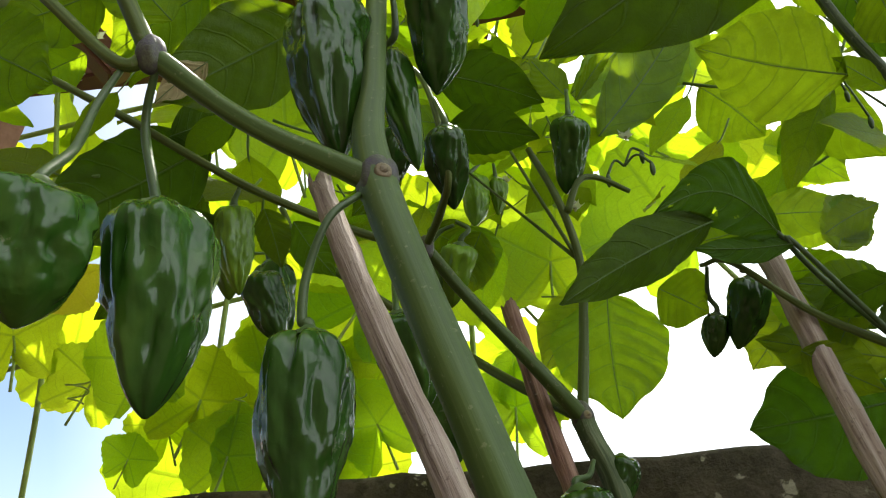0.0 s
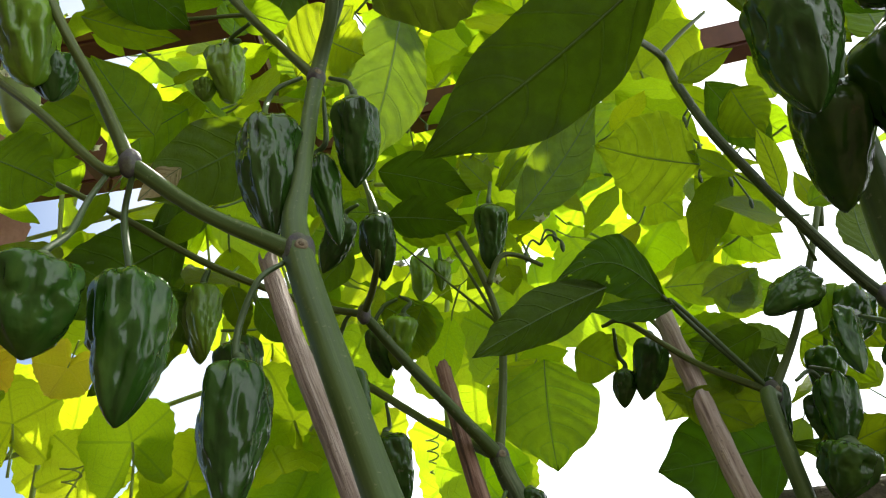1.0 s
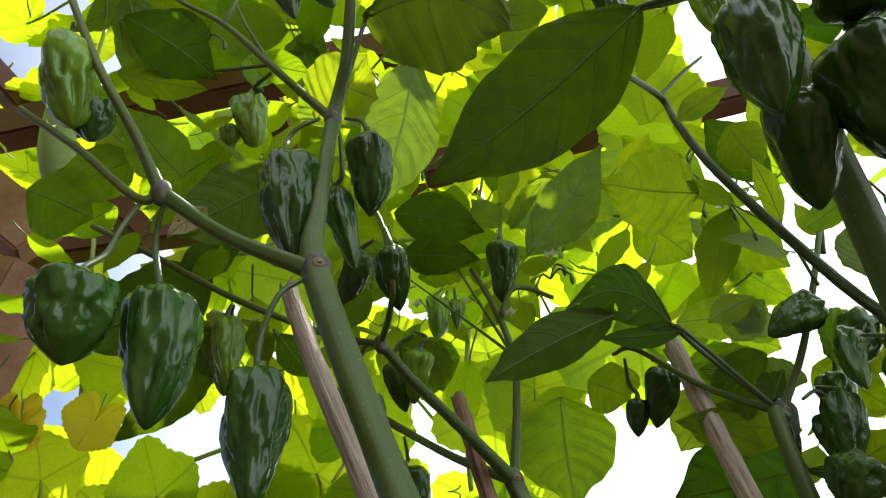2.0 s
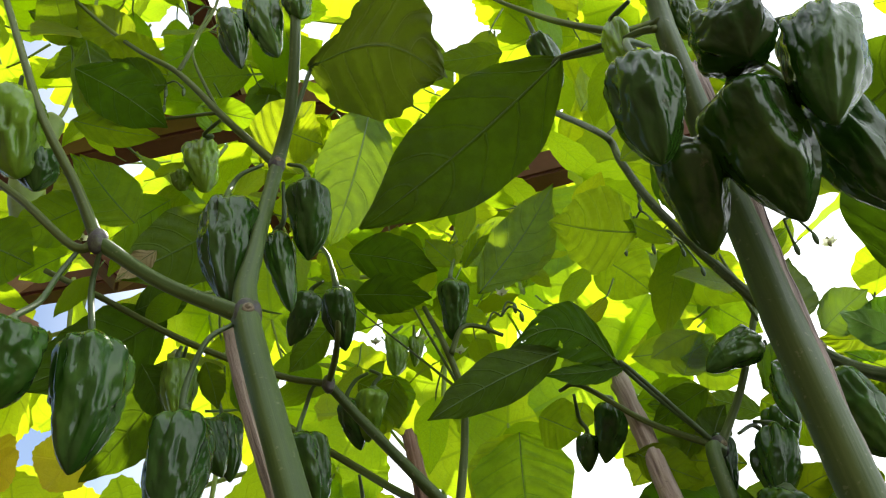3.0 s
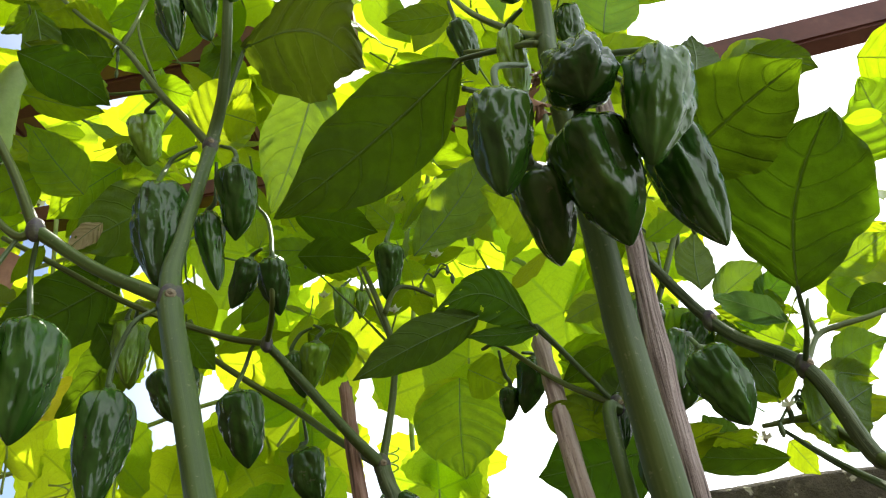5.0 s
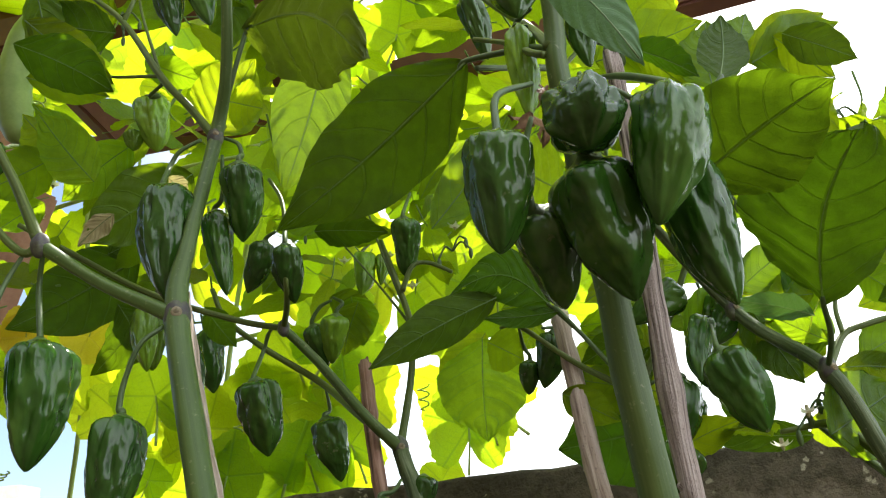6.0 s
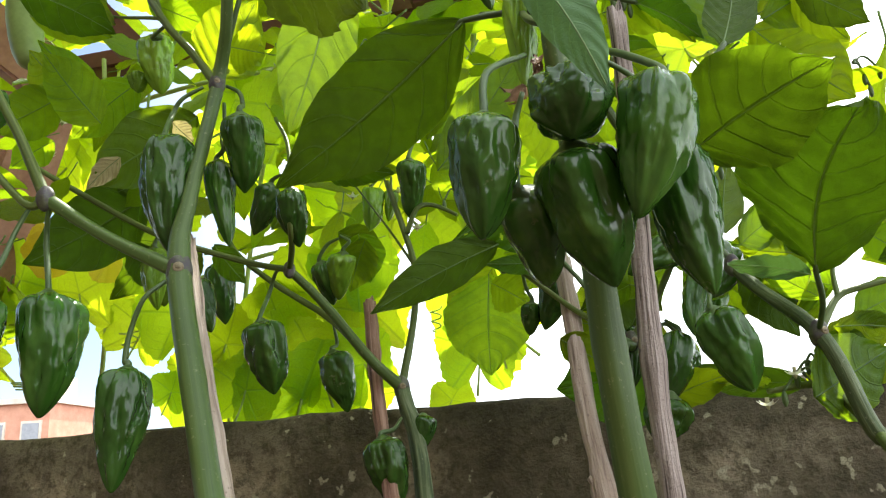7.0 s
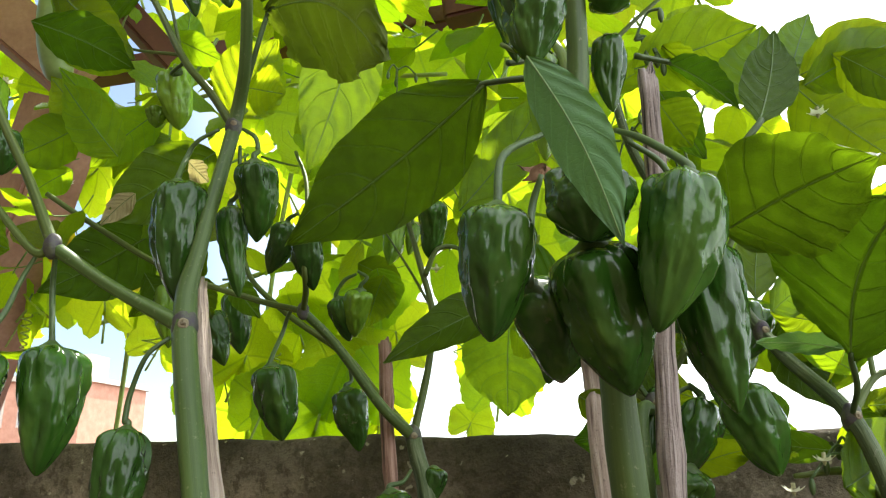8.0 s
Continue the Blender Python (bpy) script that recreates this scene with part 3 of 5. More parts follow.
def flower(plant, x, y, z, size=0.006, seed=1, nod=(0, 0, -1)):
    """A nodding five-petalled chili flower."""
    rnd = random.Random(seed)
    q = Vector((0, 0, -1)).rotation_difference(Vector(nod).normalized()).to_matrix().to_4x4()
    m = Matrix.Translation((x, y, z)) @ q
    bm = bmesh.new()
    for k in range(5):
        a = math.tau * k / 5 + rnd.uniform(-0.1, 0.1)
        prev = None
        for i in range(5):
            s = i / 4
            w = size * 0.42 * math.sin(min(1, s * 1.1 + 0.12) * math.pi) ** 0.7
            c = Vector((math.cos(a), math.sin(a), 0)) * size * s + Vector((0, 0, -0.35 * size + 0.5 * size * s * s))
            d = Vector((-math.sin(a), math.cos(a), 0)) * w
            row = [bm.verts.new(m @ (c - d)), bm.verts.new(m @ (c + Vector((0, 0, -0.06 * size)))), bm.verts.new(m @ (c + d))]
            if prev:
                bm.faces.new((prev[0], prev[1], row[1], row[0]))
                bm.faces.new((prev[1], prev[2], row[2], row[1]))
            prev = row
    fl = part("flower", bm, PETAL, plant, "small white chili flower")
    bm = bmesh.new()
    add_tube(bm, [(*(m @ Vector((0, 0, 0.002))), 0.0010), (*(m @ Vector((0, 0, -size * 0.4))), 0.0011), (*(m @ Vector((0, 0, -size * 0.75))), 0.0004)], 8, 3)
    part("anther", bm, ANTHER, fl)
    return fl


def bud_spray(plant, start, ends, seed=1):
    """Thin curved stalks from one point, each with a small bud."""
    for i, e in enumerate(ends):
        s, e = Vector(start), Vector(e)
        mid = (s + e) / 2 + Vector((0, 0, 0.006))
        bm = bmesh.new()
        add_tube(bm, [(*s, 0.0008), (*mid, 0.0007), (*e, 0.0008)], 7, 5)
        add_tube(bm, [(*e, 0.0008), (*(e + Vector((0, 0, -0.0025))), 0.0015), (*(e + Vector((0, 0, -0.0055))), 0.0014), (*(e + Vector((0, 0, -0.0075))), 0.0006)], 8, 4)
        part("flower_bud", bm, PEDICEL, plant)


def dry_scrap(plant, x, y, z, size, seed):
    """A crumpled brown remnant of a dead flower or leaf caught on the stem."""
    rnd = random.Random(seed)
    bm = bmesh.new()
    for k in range(4):
        blade, rib = blade_mesh(size * rnd.uniform(0.7, 1.1), size * 0.5, 0.7, rnd.uniform(0.2, 0.5), 0.25, seed + k, 10, 6)
        turn = Matrix.Translation((x, y, z)) @ Euler((rnd.uniform(-2.6, -0.6), rnd.uniform(-0.8, 0.8), rnd.uniform(0, 6.28))).to_matrix().to_4x4()
        bmesh.ops.transform(blade, matrix=turn, verts=blade.verts)
        me = bpy.data.meshes.new("scrap")
        blade.to_mesh(me)
        bm.from_mesh(me)
        bpy.data.meshes.remove(me)
        blade.free()
    part("dried_flower", bm, DRY, plant, "crumpled brown dried flower remnant")


def stake(name_label, *points, mat=None, knots=5, seed=1):
    """A rough wooden stake with knots and a broken-off top."""
    rnd = random.Random(seed)
    ob = thing("wooden_stake", points[0][:3], name_label, "stake", "plant stakes")
    a, b = Vector(points[0]), Vector(points[-1])
    line = []
    for i in range(41):
        q = a.lerp(b, i / 40)
        q.w *= 1 + 0.10 * noise.noise(Vector((seed * 7.7, 0, i * 0.35)))
        if i % (40 // knots) == 0 and 0 < i < 40:
            q.w *= 1.22
        q.x += 0.0012 * math.sin(i * 0.6 + seed)
        line.append(tuple(q))
    bm = bmesh.new()
    add_tube(bm, line, 14, 2, 0.22)
    bm.verts.ensure_lookup_table()
    for v in bm.verts[-14:]:
        v.co.z += rnd.uniform(-0.004, 0.004)
    part("shaft", bm, mat or STAKE, ob)
    # stubs of cut side twigs, and a splinter at the broken end
    for k in range(3):
        q = Vector(line[12 + 8 * k + rnd.randrange(5)])
        way = Vector((rnd.uniform(-1, 1), rnd.uniform(-1, 0.3), rnd.uniform(0.3, 1))).normalized()
        bm = bmesh.new()
        add_tube(bm, [(*(q.xyz + way * q.w * 0.4), q.w * 0.5), (*(q.xyz + way * q.w * 1.2), q.w * 0.34), (*(q.xyz + way * q.w * 1.55), q.w * 0.22)], 8, 3, 0.2)
        part("twig_stub", bm, mat or STAKE, ob)
    q, up = Vector(line[-1]), (b - a).xyz.normalized()
    bm = bmesh.new()
    add_tube(bm, [(*(q.xyz - up * 0.006), q.w * 0.7), (*(q.xyz + up * 0.002 + Vector((q.w * 0.3, 0, 0))), q.w * 0.5), (*(q.xyz + up * 0.007 + Vector((q.w * 0.5, 0, 0))), q.w * 0.12)], 7, 3, 0.3)
    part("splinter", bm, mat or STAKE, ob)
    return ob


# ---- the chili plants ----
plant_a = thing("chili_plant", (0.060, 0.110, 0.000), "chili plant with thick green stem and hanging pods", "plant", "chili plants")
branch(plant_a, (0.062, 0.110, -0.000, 0.0085), (0.055, 0.125, 0.300, 0.0078), (0.050, 0.132, 0.525, 0.0068), (0.022, 0.161, 0.617, 0.0063), (-0.009, 0.190, 0.717, 0.0062), (-0.010, 0.201, 0.761, 0.0042), (-0.008, 0.224, 0.834, 0.0042), (0.002, 0.211, 0.868, 0.0036), (0.008, 0.191, 0.918, 0.0031), (0.003, 0.198, 0.982, 0.0026), name="stem")
swelling(plant_a, -0.009, 0.190, 0.717, 0.0063)
swelling(plant_a, -0.008, 0.224, 0.834, 0.0048)
branch(plant_a, (-0.009, 0.190, 0.717, 0.0044), (-0.046, 0.186, 0.737, 0.0033), (-0.073, 0.176, 0.756, 0.0036))
swelling(plant_a, -0.073, 0.176, 0.756, 0.0044)
branch(plant_a, (-0.073, 0.176, 0.756, 0.0036), (-0.087, 0.172, 0.788, 0.0029), (-0.108, 0.167, 0.829, 0.0026), (-0.133, 0.170, 0.887, 0.0024), (-0.164, 0.180, 0.957, 0.0021), (-0.202, 0.190, 1.042, 0.0018))
branch(plant_a, (-0.073, 0.176, 0.756, 0.0030), (-0.083, 0.175, 0.754, 0.0023), (-0.112, 0.174, 0.784, 0.0022), (-0.147, 0.176, 0.816, 0.0020))
branch(plant_a, (-0.008, 0.224, 0.834, 0.0033), (-0.025, 0.227, 0.858, 0.0027), (-0.043, 0.225, 0.881, 0.0026), (-0.079, 0.239, 0.939, 0.0022), (-0.119, 0.250, 0.985, 0.0018), (-0.179, 0.270, 1.070, 0.0015), (-0.252, 0.290, 1.186, 0.0012))
branch(plant_a, (-0.079, 0.239, 0.939, 0.0018), (-0.073, 0.239, 0.957, 0.0016), (-0.073, 0.250, 0.991, 0.0014), (-0.069, 0.260, 1.029, 0.0012), (-0.066, 0.270, 1.101, 0.0010))
pepper(plant_a, (-0.069, 0.179, 0.707), (-0.066, 0.176, 0.650), 0.0300, [(-0.071, 0.176, 0.753), (-0.076, 0.184, 0.737)], 11)
pepper(plant_a, (-0.089, 0.156, 0.703), (-0.091, 0.158, 0.669), 0.0309, [(-0.081, 0.176, 0.752), (-0.086, 0.174, 0.739), (-0.087, 0.167, 0.721)], 12, blunt=1.2)
pepper(plant_a, (-0.027, 0.180, 0.669), (-0.026, 0.171, 0.616), 0.0238, [(-0.014, 0.187, 0.712), (-0.022, 0.182, 0.703), (-0.028, 0.182, 0.687), (-0.029, 0.181, 0.674)], 13)
pepper(plant_a, (-0.028, 0.206, 0.795), (-0.022, 0.204, 0.732), 0.0285, [(-0.014, 0.219, 0.831), (-0.025, 0.217, 0.824), (-0.030, 0.217, 0.816)], 14)
pepper(plant_a, (0.012, 0.209, 0.806), (0.010, 0.223, 0.767), 0.0220, [(-0.001, 0.221, 0.831), (0.008, 0.217, 0.824), (0.011, 0.215, 0.815)], 15)
pepper(plant_a, (-0.008, 0.228, 0.788), (0.002, 0.223, 0.738), 0.0160, [(-0.005, 0.227, 0.824), (-0.004, 0.227, 0.798)], 16)
pepper(plant_a, (-0.066, 0.259, 0.892), (-0.059, 0.257, 0.851), 0.0221, [(-0.044, 0.229, 0.880), (-0.056, 0.237, 0.878), (-0.053, 0.242, 0.881)], 17, blunt=1.5, wrinkle=1.8, mat=PEPPER_PALE)
pepper(plant_a, (-0.074, 0.255, 0.866), (-0.074, 0.256, 0.853), 0.0120, [], 18, mat=PEPPER_PALE)
pepper(plant_a, (-0.016, 0.200, 0.956), (-0.003, 0.198, 0.892), 0.0220, [(0.000, 0.197, 0.958)], 19)
pepper(plant_a, (-0.034, 0.204, 0.942), (-0.025, 0.203, 0.892), 0.0195, [], 20)
pepper(plant_a, (0.007, 0.191, 0.939), (0.011, 0.189, 0.913), 0.0180, [], 21)
pepper(plant_a, (-0.128, 0.173, 0.851), (-0.118, 0.175, 0.799), 0.0300, [(-0.128, 0.170, 0.866)], 22, blunt=1.4, wrinkle=1.6, mat=PEPPER_PALE)
pepper(plant_a, (-0.116, 0.182, 0.821), (-0.114, 0.184, 0.798), 0.0200, [], 23)
leaf(plant_a, (0.013, 0.213, 0.898), (0.088, 0.182, 0.842), 0.082, (-0.50, -0.74, -0.45), [(-0.006, 0.224, 0.840), (0.006, 0.214, 0.872)], seed=24, droop=0.10, fold=0.25, wave=0.08, sway=0.35, mat=AGED_LEAF, label="curled leaf with a turned-up rim")
leaf(plant_a, (-0.020, 0.279, 0.882), (-0.034, 0.286, 0.934), 0.036, (0.10, -0.92, -0.38), [(-0.006, 0.226, 0.842), (-0.014, 0.255, 0.862)], seed=430, wave=0.06, mat=YOUNG_LEAF, label="small leaf lit yellow by the sun")
leaf(plant_a, (-0.103, 0.265, 0.840), (-0.138, 0.250, 0.888), 0.036, (-0.05, -0.98, -0.15), [], seed=25, mat=YOUNG_LEAF)
leaf(plant_a, (-0.144, 0.235, 0.948), (-0.076, 0.231, 0.885), 0.034, (-0.27, -0.94, -0.22), [], seed=26)
leaf(plant_a, (-0.146, 0.240, 0.984), (-0.134, 0.250, 0.900), 0.030, (-0.05, -0.99, -0.12), [], seed=27)
leaf(plant_a, (-0.043, 0.274, 0.842), (-0.106, 0.258, 0.794), 0.046, (0.50, -0.74, -0.44), [], seed=28, droop=0.15, mat=MID_LEAF)
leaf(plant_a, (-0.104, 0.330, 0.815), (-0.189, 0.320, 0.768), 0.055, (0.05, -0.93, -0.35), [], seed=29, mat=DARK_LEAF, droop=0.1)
leaf(plant_a, (-0.020, 0.236, 0.847), (0.010, 0.235, 0.894), 0.045, (0.80, -0.60, -0.09), [], seed=30, mat=YOUNG_LEAF)
leaf(plant_a, (-0.001, 0.223, 0.857), (0.015, 0.238, 0.859), 0.030, (0.68, -0.30, -0.67), [], seed=31, mat=YOUNG_LEAF)
leaf(plant_a, (-0.060, 0.238, 0.904), (-0.022, 0.234, 0.881), 0.020, (-0.38, -0.80, -0.47), [], seed=32)
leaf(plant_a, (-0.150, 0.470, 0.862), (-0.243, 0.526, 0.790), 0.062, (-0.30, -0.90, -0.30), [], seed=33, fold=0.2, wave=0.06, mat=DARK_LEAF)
leaf(plant_a, (-0.137, 0.182, 0.771), (-0.111, 0.195, 0.761), 0.035, (0.13, -0.91, -0.40), [], seed=34)
leaf(plant_a, (-0.095, 0.260, 0.963), (-0.155, 0.260, 0.994), 0.050, (-0.30, -0.74, -0.59), [], seed=35)
leaf(plant_a, (-0.112, 0.186, 0.888), (-0.074, 0.229, 0.878), 0.034, (-0.20, -0.85, -0.45), [], seed=36, mat=DARK_LEAF)
leaf(plant_a, (-0.137, 0.281, 0.872), (-0.170, 0.280, 0.909), 0.037, (0.11, -0.99, 0.09), [], seed=37, mat=YOUNG_LEAF, fold=0.4)
leaf(plant_a, (-0.137, 0.271, 0.865), (-0.186, 0.270, 0.845), 0.035, (0.18, -0.87, -0.45), [], seed=38)
leaf(plant_a, (-0.152, 0.290, 0.844), (-0.183, 0.290, 0.827), 0.023, (0.31, -0.78, -0.55), [], seed=39, mat=YOUNG_LEAF)
leaf(plant_a, (-0.084, 0.258, 0.812), (-0.104, 0.256, 0.792), 0.014, (0.23, -0.95, -0.20), [], seed=40, mat=PALE_TIP, wave=0.15, eaten=0.2)
leaf(plant_a, (-0.046, 0.247, 0.826), (-0.032, 0.248, 0.812), 0.013, (0.11, -0.86, -0.51), [], seed=41, mat=PALE_TIP, wave=0.15, eaten=0.2)
leaf(plant_a, (-0.141, 0.240, 0.907), (-0.084, 0.242, 0.885), 0.021, (-0.22, -0.79, -0.57), [], seed=42)
leaf(plant_a, (-0.100, 0.301, 0.887), (-0.147, 0.300, 0.848), 0.035, (0.41, -0.77, -0.50), [], seed=43, mat=YOUNG_LEAF)
leaf(plant_a, (-0.090, 0.249, 0.940), (-0.165, 0.260, 0.977), 0.037, (-0.33, -0.83, -0.46), [], seed=44, mat=DARK_LEAF)
leaf(plant_a, (-0.110, 0.272, 0.849), (-0.157, 0.270, 0.910), 0.027, (-0.04, -1.00, -0.03), [], seed=45, mat=YOUNG_LEAF)
leaf(plant_a, (-0.062, 0.260, 0.902), (-0.059, 0.258, 0.935), 0.022, (0.49, -0.87, -0.05), [], seed=46, mat=YOUNG_LEAF)
leaf(plant_a, (-0.130, 0.270, 1.005), (-0.184, 0.270, 1.074), 0.037, (-0.23, -0.96, -0.18), [], seed=47)
leaf(plant_a, (0.014, 0.352, 0.829), (0.066, 0.362, 0.826), 0.030, (-0.10, -0.60, -0.80), [], seed=48, wave=0.06, mat=DARK_LEAF)
leaf(plant_a, (0.097, 0.361, 0.824), (0.164, 0.360, 0.913), 0.039, (0.27, -0.94, -0.20), [], seed=49)
plant_c = thing("chili_plant", (0.090, 0.330, 0.000), "forked woody chili plant tied beside a stake", "plant", "chili plants")
branch(plant_c, (0.090, 0.330, -0.000, 0.0075), (0.088, 0.335, 0.350, 0.0070), (0.082, 0.340, 0.603, 0.0060), (0.068, 0.350, 0.672, 0.0055), name="stem", mat=WOODY)
branch(plant_c, (0.068, 0.350, 0.672, 0.0044), (0.050, 0.337, 0.691, 0.0036), (0.019, 0.338, 0.730, 0.0033), (0.001, 0.323, 0.750, 0.0030))
swelling(plant_c, 0.001, 0.323, 0.750, 0.0042)
swelling(plant_c, 0.068, 0.350, 0.672, 0.0054)
branch(plant_c, (0.001, 0.323, 0.750, 0.0026), (-0.028, 0.318, 0.757, 0.0024), (-0.075, 0.294, 0.772, 0.0023), (-0.124, 0.281, 0.801, 0.0022), (-0.160, 0.280, 0.824, 0.0020))
branch(plant_c, (0.068, 0.350, 0.672, 0.0036), (0.035, 0.387, 0.702, 0.0031), (0.001, 0.416, 0.735, 0.0031), (-0.039, 0.410, 0.763, 0.0028), (-0.074, 0.416, 0.793, 0.0026), (-0.087, 0.418, 0.820, 0.0022))
branch(plant_c, (0.001, 0.323, 0.750, 0.0025), (0.009, 0.304, 0.759, 0.0022), (0.013, 0.288, 0.773, 0.0020), (0.005, 0.308, 0.829, 0.0017), (-0.012, 0.330, 0.863, 0.0014))
branch(plant_c, (0.068, 0.350, 0.672, 0.0034), (0.076, 0.361, 0.720, 0.0028), (0.078, 0.361, 0.754, 0.0026), (0.070, 0.358, 0.787, 0.0024), (0.059, 0.367, 0.822, 0.0020))
branch(plant_c, (0.074, 0.356, 0.778, 0.0024), (0.082, 0.355, 0.795, 0.0020), (0.093, 0.359, 0.798, 0.0018), (0.109, 0.361, 0.790, 0.0016))
pepper(plant_c, (0.079, 0.347, 0.828), (0.076, 0.362, 0.791), 0.0204, [(0.083, 0.362, 0.855)], 50)
pepper(plant_c, (-0.012, 0.308, 0.713), (-0.005, 0.314, 0.669), 0.0272, [(-0.003, 0.322, 0.752), (-0.009, 0.325, 0.749), (-0.014, 0.328, 0.737)], 51)
pepper(plant_c, (0.002, 0.422, 0.709), (0.011, 0.430, 0.665), 0.0269, [(0.003, 0.421, 0.731), (0.004, 0.427, 0.717)], 52)
pepper(plant_c, (-0.096, 0.429, 0.788), (-0.087, 0.429, 0.739), 0.0250, [(-0.100, 0.429, 0.804)], 53)
pepper(plant_c, (0.001, 0.395, 0.773), (0.006, 0.412, 0.744), 0.0190, [(0.016, 0.391, 0.790), (0.007, 0.392, 0.786)], 54)
pepper(plant_c, (0.019, 0.392, 0.778), (0.012, 0.405, 0.746), 0.0205, [(0.017, 0.391, 0.792), (0.024, 0.391, 0.787)], 55, mat=PEPPER_PALE)
pepper(plant_c, (0.013, 0.288, 0.792), (0.015, 0.301, 0.758), 0.0199, [(0.009, 0.300, 0.815)], 56)
pepper(plant_c, (-0.007, 0.308, 0.804), (-0.020, 0.314, 0.773), 0.0185, [(0.002, 0.303, 0.809)], 57)
pepper(plant_c, (0.030, 0.444, 0.846), (0.030, 0.434, 0.807), 0.0190, [(0.037, 0.450, 0.859)], 58, mat=PEPPER_PALE)
pepper(plant_c, (0.046, 0.444, 0.842), (0.045, 0.437, 0.815), 0.0120, [(0.046, 0.450, 0.858)], 59, mat=PEPPER_PALE)
pepper(plant_c, (0.059, 0.328, 0.639), (0.067, 0.330, 0.598), 0.0260, [(0.069, 0.340, 0.652), (0.065, 0.334, 0.645)], 60)
pepper(plant_c, (0.082, 0.346, 0.653), (0.079, 0.345, 0.631), 0.0160, [], 61)
pepper(plant_c, (-0.094, 0.339, 0.782), (-0.095, 0.343, 0.737), 0.0230, [(-0.088, 0.328, 0.789)], 62, mat=PEPPER_PALE)
pepper(plant_c, (-0.083, 0.304, 0.766), (-0.080, 0.306, 0.726), 0.0170, [(-0.081, 0.303, 0.775)], 63, mat=PEPPER_PALE)
pepper(plant_c, (-0.091, 0.379, 0.762), (-0.077, 0.381, 0.724), 0.0220, [], 64)
leaf(plant_c, (0.010, 0.357, 0.868), (0.072, 0.367, 0.851), 0.036, (-0.01, -0.74, -0.66), [], seed=65, mat=DARK_LEAF)
leaf(plant_c, (0.126, 0.420, 0.869), (0.168, 0.400, 0.941), 0.042, (0.25, -0.88, -0.39), [], seed=66)
leaf(plant_c, (0.035, 0.330, 0.991), (0.005, 0.308, 0.837), 0.055, (0.38, -0.92, -0.09), [], seed=68)
leaf(plant_c, (0.032, 0.410, 0.793), (0.016, 0.423, 0.755), 0.032, (0.26, -0.96, -0.08), [], seed=69)
leaf(plant_c, (0.025, 0.416, 0.800), (0.031, 0.430, 0.763), 0.035, (0.06, -1.00, 0.01), [], seed=70)
leaf(plant_c, (0.087, 0.370, 0.858), (0.136, 0.400, 0.917), 0.030, (0.79, -0.45, -0.42), [], seed=71, mat=YOUNG_LEAF)
leaf(plant_c, (0.089, 0.370, 0.853), (0.116, 0.361, 0.885), 0.016, (0.61, -0.45, -0.65), [], seed=72)
leaf(plant_c, (0.083, 0.364, 0.852), (0.064, 0.358, 0.874), 0.020, (-0.02, -0.97, -0.24), [], seed=73)
leaf(plant_c, (0.018, 0.387, 0.853), (-0.031, 0.393, 0.862), 0.030, (0.02, -0.99, 0.16), [], seed=74)
leaf(plant_c, (0.021, 0.400, 0.841), (0.065, 0.410, 0.848), 0.030, (0.06, -0.17, -0.98), [], seed=75)
leaf(plant_c, (0.119, 0.498, 0.779), (0.116, 0.489, 0.691), 0.079, (-0.09, -0.99, 0.11), [], seed=76, mat=YOUNG_LEAF, label="round sunlit leaf with cast shadows")
leaf(plant_c, (0.101, 0.559, 0.797), (0.114, 0.560, 0.735), 0.045, (-0.06, -1.00, -0.01), [], seed=77)
plant_d = thing("chili_plant", (0.230, 0.300, 0.000), "slender chili plant with drooping folded leaf", "plant", "chili plants")
branch(plant_d, (0.230, 0.300, -0.000, 0.0060), (0.225, 0.300, 0.400, 0.0054), (0.207, 0.318, 0.657, 0.0046), (0.215, 0.333, 0.689, 0.0042), name="stem")
swelling(plant_d, 0.215, 0.333, 0.689, 0.0048)
branch(plant_d, (0.215, 0.333, 0.689, 0.0026), (0.183, 0.347, 0.714, 0.0022), (0.150, 0.350, 0.743, 0.0018), (0.138, 0.360, 0.746, 0.0013))
branch(plant_d, (0.215, 0.333, 0.689, 0.0030), (0.238, 0.337, 0.723, 0.0026), (0.259, 0.337, 0.765, 0.0024), (0.279, 0.341, 0.807, 0.0022), (0.278, 0.346, 0.793, 0.0020))
pepper(plant_d, (0.155, 0.399, 0.731), (0.152, 0.406, 0.709), 0.0150, [(0.150, 0.385, 0.754), (0.152, 0.397, 0.742)], 78)
pepper(plant_d, (0.173, 0.391, 0.747), (0.163, 0.399, 0.711), 0.0220, [(0.166, 0.381, 0.749)], 79)
pepper(plant_d, (0.250, 0.324, 0.746), (0.216, 0.318, 0.728), 0.0230, [], 80, label="glossy pod lying sideways over a twig")
pepper(plant_d, (0.279, 0.392, 0.730), (0.269, 0.389, 0.699), 0.0230, [(0.268, 0.352, 0.760), (0.279, 0.380, 0.748)], 81)
pepper(plant_d, (0.243, 0.334, 0.685), (0.236, 0.333, 0.657), 0.0245, [(0.222, 0.318, 0.690), (0.236, 0.330, 0.698)], 82)
pepper(plant_d, (0.229, 0.299, 0.652), (0.220, 0.306, 0.627), 0.0260, [], 85)
pepper(plant_d, (0.282, 0.347, 0.745), (0.263, 0.333, 0.712), 0.0240, [], 86)
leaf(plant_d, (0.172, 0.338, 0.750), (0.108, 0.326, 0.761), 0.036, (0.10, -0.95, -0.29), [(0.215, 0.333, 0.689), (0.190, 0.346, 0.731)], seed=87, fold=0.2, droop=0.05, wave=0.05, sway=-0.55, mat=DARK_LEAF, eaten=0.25)
